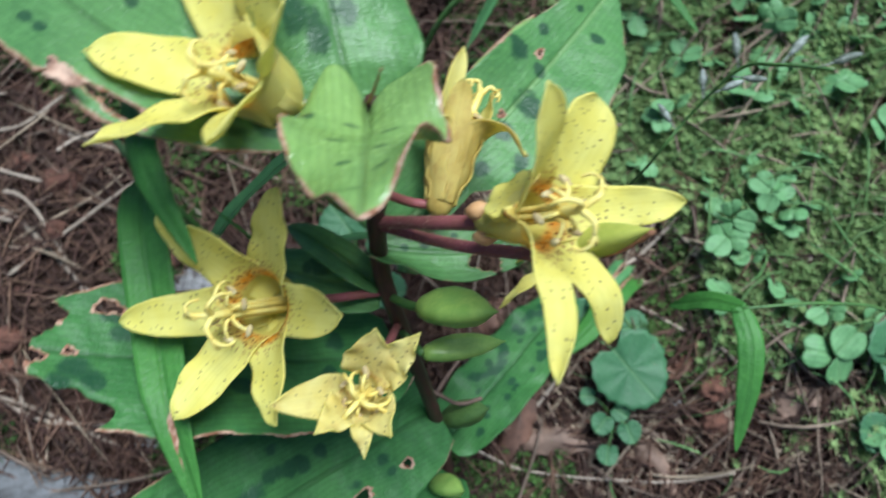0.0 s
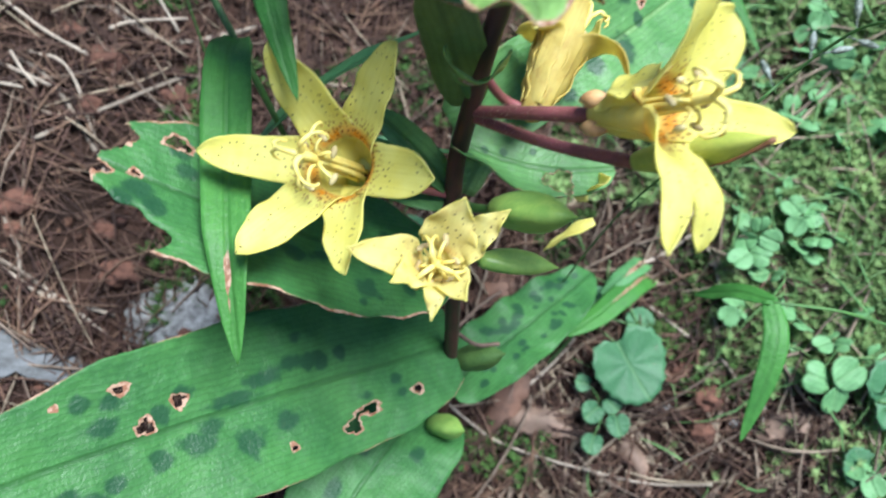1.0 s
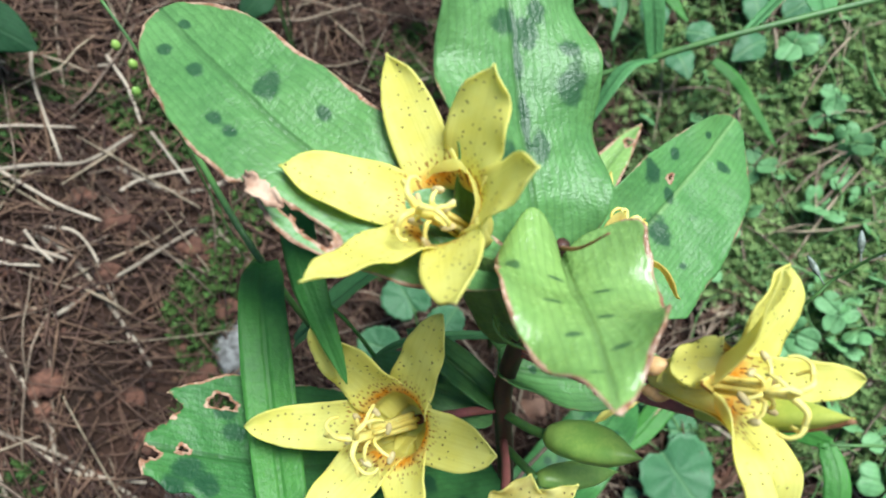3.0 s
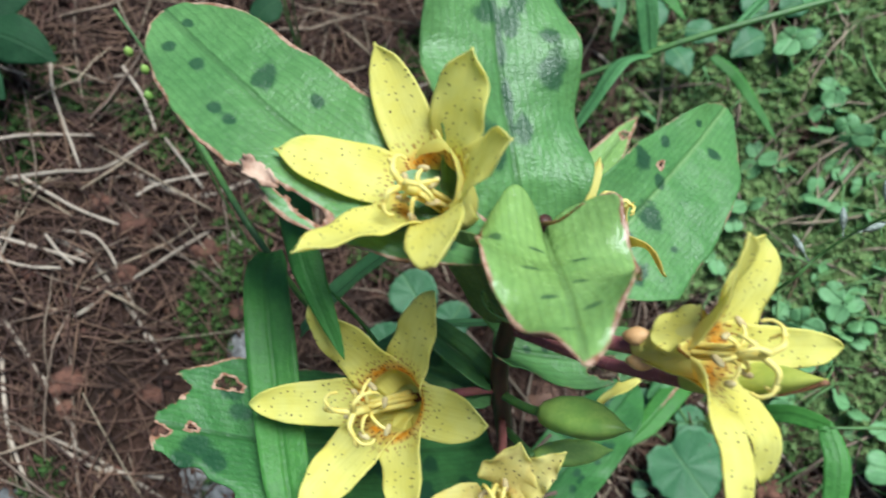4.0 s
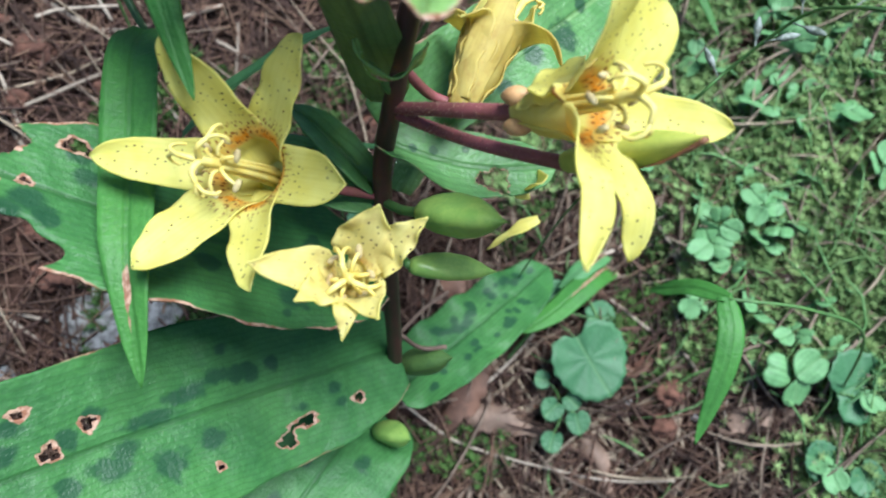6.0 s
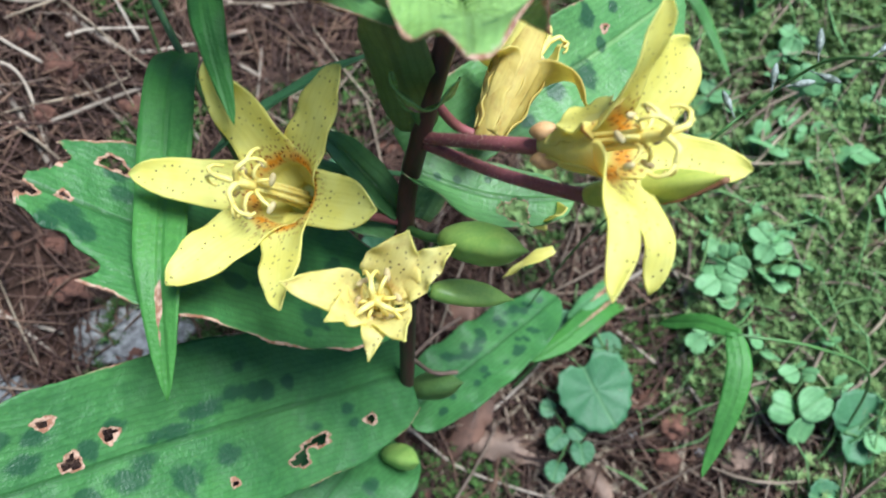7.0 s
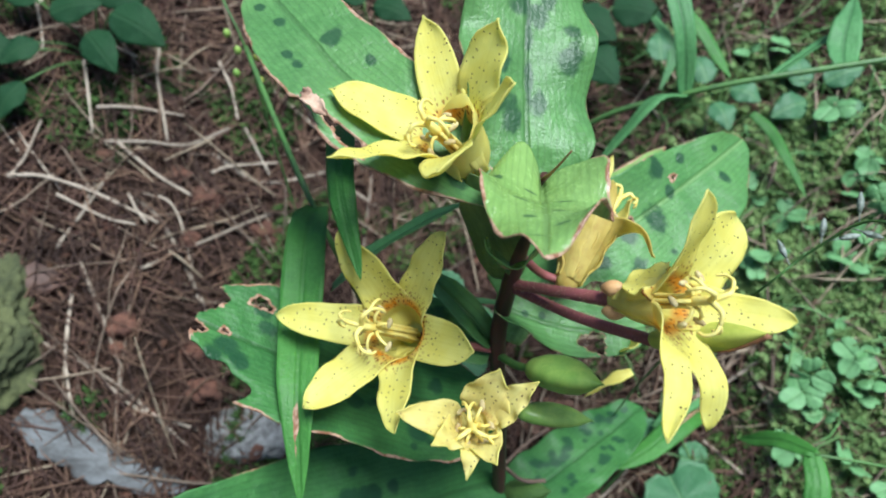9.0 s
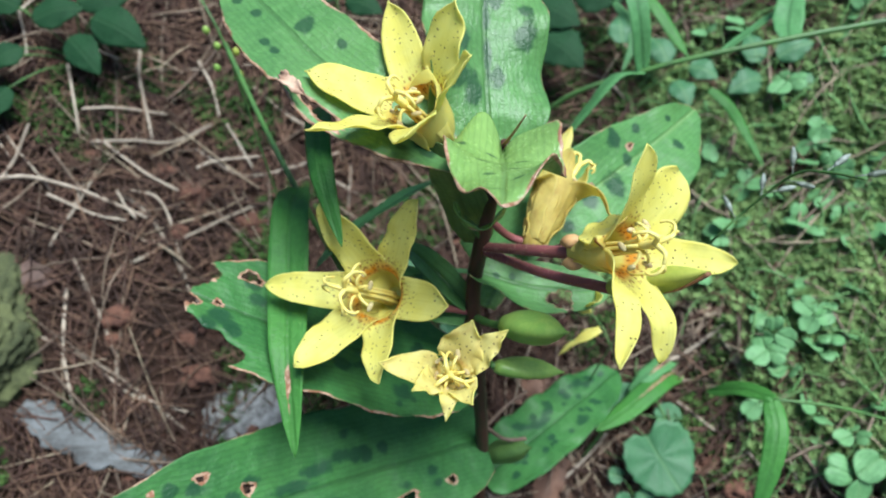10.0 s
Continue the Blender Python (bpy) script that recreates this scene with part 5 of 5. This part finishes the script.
clods = [(-174, 126, 9), (-142, 117, 9), (-200, 50, 8), (-178, 101, 6), (-140, 60, 9), (-158, 30, 8), (-190, 135, 6), (-128, 92, 7), (-216, 100, 6), (-168, 48, 6), (-130, 10, 9), (-118, 45, 7), (130, -8, 8), (120, 6, 7), (128, -22, 8)]
rq = random.Random(19)
while len(clods) < 46:
    x, y = rq.uniform(-280, 180), rq.uniform(-40, 240)
    if mossy(x / 1000, y / 1000) < 0.3 and all(math.hypot(x - a, y - b) > 9 for a, b, _ in clods):
        clods.append((x, y, rq.uniform(2.5, 6)))
for i, (x, y, s) in enumerate(clods):
    rock("soil_clod", on_ground(x, y, s * 0.35), (s / 1050, s / 1250, s / 1600), CLOD, "crumbly reddish clod of soil", "clod", i + 3, 4, 0.34, "clods of soil")
for i, (x, y, s) in enumerate([(111, -11, 3.6), (141, -19, 3.4), (-120, 62, 3), (-195, 128, 2)]):
    rock("pebble", on_ground(x, y, s * 0.6), (s / 1000, s / 1100, s / 1300), GRANITE, "small pale pebble in the soil", "pebble", i + 30, 3, 0.15, "pebbles")


def scrap(name, pts, side, hw, mat, label, category, cup=0.0, ragged=0.1, seed=1, up=3.0, wave=0.003, thick=0.0012):
    p = [on_ground(*q[:2], up + (q[2] if len(q) > 2 else 0)) for q in pts]
    line = through_points(p, 14)
    half = hw * np.interp(np.linspace(0, 1, len(line)), [0, 0.08, 0.3, 0.6, 0.85, 1], [0.45, 0.8, 1, 0.92, 0.6, 0.18])
    q = sheet(p[0], line, side, half, 21, cup=cup, wave=(wave, 2.3, seed), ragged=ragged, seed=seed)
    ob = new(name, mesh_from(name, q[0], q[1], mat, True, q[2], q[3]))
    ob.location = p[0]
    mod = ob.modifiers.new("thickness", "SOLIDIFY")
    mod.thickness = thick
    tagged(ob, label, category)


scrap("bark_strip", [(-236, 2), (-214, -6, 2), (-192, -12, 3), (-160, -14)], (0.1, 1, 0.2), 0.0095, BARK, "grey weathered strip of bark with ragged edge", "bark", 0.25, 0.30, 2, 4, 0.002, 0.002)
scrap("dry_leaf", [(-275, 66), (-252, 62, 4), (-232, 64)], (0.1, 1, 0.3), 0.011, DRY_DARK, "folded brown dead leaf on the needles", "dead leaf", 0.3, 0.08, 3)
scrap("dry_leaf", [(40, 10), (30, -8, 6), (14, -28)], (0.8, -0.4, 0.3), 0.0075, DRY_LEAF, "reddish brown dead leaf under the lily", "dead leaf", 0.5, 0.25, 5)
scrap("dry_leaf", [(24, -14), (48, -18, 5), (74, -24)], (0.1, 1, 0.3), 0.0065, DRY_PALE, "curled tan dead leaf beside the violet", "dead leaf", 0.6, 0.25, 6)
scrap("dry_leaf", [(86, -20), (96, -36, 6), (106, -56)], (1, 0.3, 0.3), 0.0045, DRY_PALE, "rolled tan dead leaf under the violet", "dead leaf", 1.0, 0.05, 7)
scrap("dry_leaf", [(124, 14), (110, 6, 3), (100, 22)], (0.4, 0.9, 0.2), 0.008, DRY_LEAF, "crumpled dark dead leaf in the moss", "dead leaf", 0.4, 0.2, 8)
scrap("dry_leaf", [(150, -26), (166, -22, 2), (182, -26)], (0.1, 1, 0.3), 0.006, DRY_PALE, "flat tan dead leaf in the moss", "dead leaf", 0.2, 0.1, 9)
scrap("dry_leaf", [(10, 40), (26, 46, 3), (46, 44)], (0.1, 1, 0.3), 0.009, DRY_LEAF, "brown dead leaf behind the stem", "dead leaf", 0.4, 0.1, 10)


# ---------------------------------------------------------------- what nobody could count
def scatter(name, label, category, mats_fn, mat):
    vs, fs = [], []
    mats_fn(vs, fs)
    ob = new(name, mesh_from(name, vs, fs, mat, True))
    tagged(ob, label, category, kind="stuff")


def litter_region(r, gaps=True):
    while True:
        x, y = r.uniform(-0.40, 0.30), r.uniform(-0.20, 0.42)
        bare = gaps and noise.noise(Vector((x * 17, y * 17, 12.5))) > 0.28 and r.random() < 0.40
        if r.random() > mossy(x, y) * 0.72 and not bare:
            return x, y


def moss_region(r):
    while True:
        x, y = r.uniform(0.06, 0.34), r.uniform(-0.09, 0.30)
        if r.random() < mossy(x, y) + 0.12:
            return x, y


def fibres(count, lo, hi, rad, seed, up, bendy, region=litter_region, rise=0.0):
    """Thin bent three-sided stalks, strewn at all angles."""
    def fill(vs, fs):
        r = random.Random(seed)
        lines = []
        for _ in range(count):
            x, y = region(r)
            a, l, c = r.uniform(0, math.pi), r.uniform(lo, hi), r.uniform(-bendy, bendy)
            h, tl = r.uniform(0.0005, up), r.uniform(-0.25, 0.25)
            line = []
            for i in range(5):
                q = (i / 4 - 0.5) * l
                px, py = x + q * math.cos(a + c * q / l), y + q * math.sin(a + c * q / l)
                line.append((px, py, ground_z(px, py) + h + tl * q * 0.3 + 0.0006 + rise * l * math.sin(2.2 * i / 4)))
            lines.append(line)
        lines = np.array(lines)
        rr = rad * np.random.RandomState(seed).uniform(0.6, 1.4, count)
        d = lines[:, -1] - lines[:, 0]
        s1 = np.stack([-d[:, 1], d[:, 0], 0 * d[:, 0]], 1)
        s1 /= np.linalg.norm(s1, axis=1)[:, None]
        taper = np.array([0.6, 0.9, 1, 0.9, 0.5])
        for k in range(count):
            n0 = len(vs)
            for i in range(5):
                p, w = lines[k, i], s1[k] * (rr[k] * taper[i])
                z = rr[k] * taper[i]
                vs += [(p[0] + w[0], p[1] + w[1], p[2] - z * 0.5), (p[0] - w[0], p[1] - w[1], p[2] - z * 0.5), (p[0], p[1], p[2] + z)]
            for i in range(4):
                q = n0 + 3 * i
                fs += [(q, q + 1, q + 4, q + 3), (q + 1, q + 2, q + 5, q + 4), (q + 2, q, q + 3, q + 5)]
    return fill


scatter("dry_needles", "fallen reddish brown conifer needles over the soil", "needles", fibres(17000, 0.012, 0.048, 0.00046, 3, 0.009, 0.28), NEEDLE)
def front_litter(vs, fs):
    r = random.Random(31)
    for _ in range(560):
        x, y = r.uniform(0.03, 0.26), r.uniform(-0.08, 0.12)
        a, l = r.uniform(0, math.pi), r.uniform(0.012, 0.045)
        line = []
        for i in range(5):
            q = (i / 4 - 0.5) * l
            px, py = x + q * math.cos(a + q * 8), y + q * math.sin(a + q * 8)
            line.append((px, py, ground_z(px, py) + 0.002 + r.uniform(0, 0.003)))
        tube_into(vs, fs, line, r.uniform(0.0004, 0.0010), 4, False)


scatter("dry_stalks", "short dry stalks scattered over soil and moss", "straw", front_litter, STRAW)
scatter("dry_straw", "pale dry straws and stalks over the soil", "straw", fibres(800, 0.02, 0.070, 0.00058, 4, 0.011, 0.16), STRAW)


def crumbs(vs, fs):
    r = random.Random(9)
    ico = [(0, 0, 1), (0.9, 0, 0.4), (0.28, 0.85, 0.45), (-0.72, 0.52, 0.4), (-0.72, -0.52, 0.42), (0.28, -0.85, 0.4), (0, 0, -0.8)]
    tri = [(0, 1, 2), (0, 2, 3), (0, 3, 4), (0, 4, 5), (0, 5, 1), (6, 2, 1), (6, 3, 2), (6, 4, 3), (6, 5, 4), (6, 1, 5)]
    for _ in range(11000):
        x, y = litter_region(r, False)
        s = 0.0007 + 0.0030 * r.random() ** 4
        n0 = len(vs)
        a = r.uniform(0, 6.28)
        z = ground_z(x, y) + s * 0.4
        for px, py, pz in ico:
            j = [r.uniform(0.75, 1.25) for _ in range(3)]
            vs.append((x + s * j[0] * (px * math.cos(a) - py * math.sin(a)), y + s * j[1] * (px * math.sin(a) + py * math.cos(a)), z + s * j[2] * pz))
        fs.extend((n0 + i, n0 + k, n0 + l) for i, k, l in tri)


scatter("soil_crumbs", "loose reddish soil crumbs", "soil", crumbs, CRUMB)


def moss_fill(count, seed, inside, x0, x1, y0, y1, size, leaflets=4):
    """Small upright shoots, each with three whorls of pointed leaves."""
    def fill(vs, fs):
        r = random.Random(seed)
        at = []
        while len(at) < count:
            x, y = r.uniform(x0, x1), r.uniform(y0, y1)
            if inside(x, y, r):
                at.append((x, y, ground_z(x, y) + 0.5 * size * noise.noise(Vector((x * 90, y * 90, 7.0)))))
        g = np.random.RandomState(seed)
        at = np.array(at)
        s = size * g.uniform(0.6, 1.4, count)
        tip = at + np.stack([g.uniform(-0.5, 0.5, count) * s, g.uniform(-0.7, 0.2, count) * s, g.uniform(0.7, 1.3, count) * s], 1)
        for lv in range(3):
            c = at + (tip - at) * (0.35 + 0.32 * lv)
            turn = g.uniform(0, 6.28, count)
            for q in range(leaflets):
                a = turn + q * 6.2832 / leaflets + g.uniform(-0.2, 0.2, count)
                l, w = s * (0.72 - 0.18 * lv), s * 0.10
                d = np.stack([np.cos(a), np.sin(a), 0 * a], 1)
                e = np.stack([-np.sin(a), np.cos(a), 0 * a], 1)
                n0 = len(vs)
                tri = np.stack([c + e * w[:, None], c - e * w[:, None], c + d * l[:, None] + np.array([0, 0, 1.0]) * (l * g.uniform(0.25, 1.25, count))[:, None]], 1)
                vs.extend(map(tuple, tri.reshape(-1, 3)))
                fs.extend((n0 + 3 * i, n0 + 3 * i + 1, n0 + 3 * i + 2) for i in range(count))
    return fill


def moss_here(x, y, r):
    return r.random() < mossy(x, y) * (0.85 + 0.7 * noise.noise(Vector((x * 26, y * 26, 2.2))) + 0.5 * noise.noise(Vector((x * 75, y * 75, 9.2))))


scatter("moss", "bright green feathery moss cushion", "moss", moss_fill(56000, 5, moss_here, 0.03, 0.46, -0.16, 0.40, 0.0058, 5), MOSS)
scatter("dark_moss", "sparse dark moss in the needle litter", "moss", moss_fill(13000, 6, lambda x, y, r: mossy(x, y) < 0.4 and noise.noise(Vector((x * 19, y * 19, 6.2))) > (0.22 if y < 0.13 else 0.10), -0.36, 0.2, -0.15, 0.4, 0.0048), MOSS_DARK)
scatter("fine_grass", "fine pale green grass blades in the moss", "grass", fibres(520, 0.015, 0.045, 0.00045, 14, 0.004, 1.0, moss_region, 0.35), MOSS_GRASS)
scatter("moss_litter", "dry stems and straws lying in the moss", "straw", fibres(640, 0.012, 0.05, 0.0008, 15, 0.011, 0.35, moss_region, 0.05), STRAW)
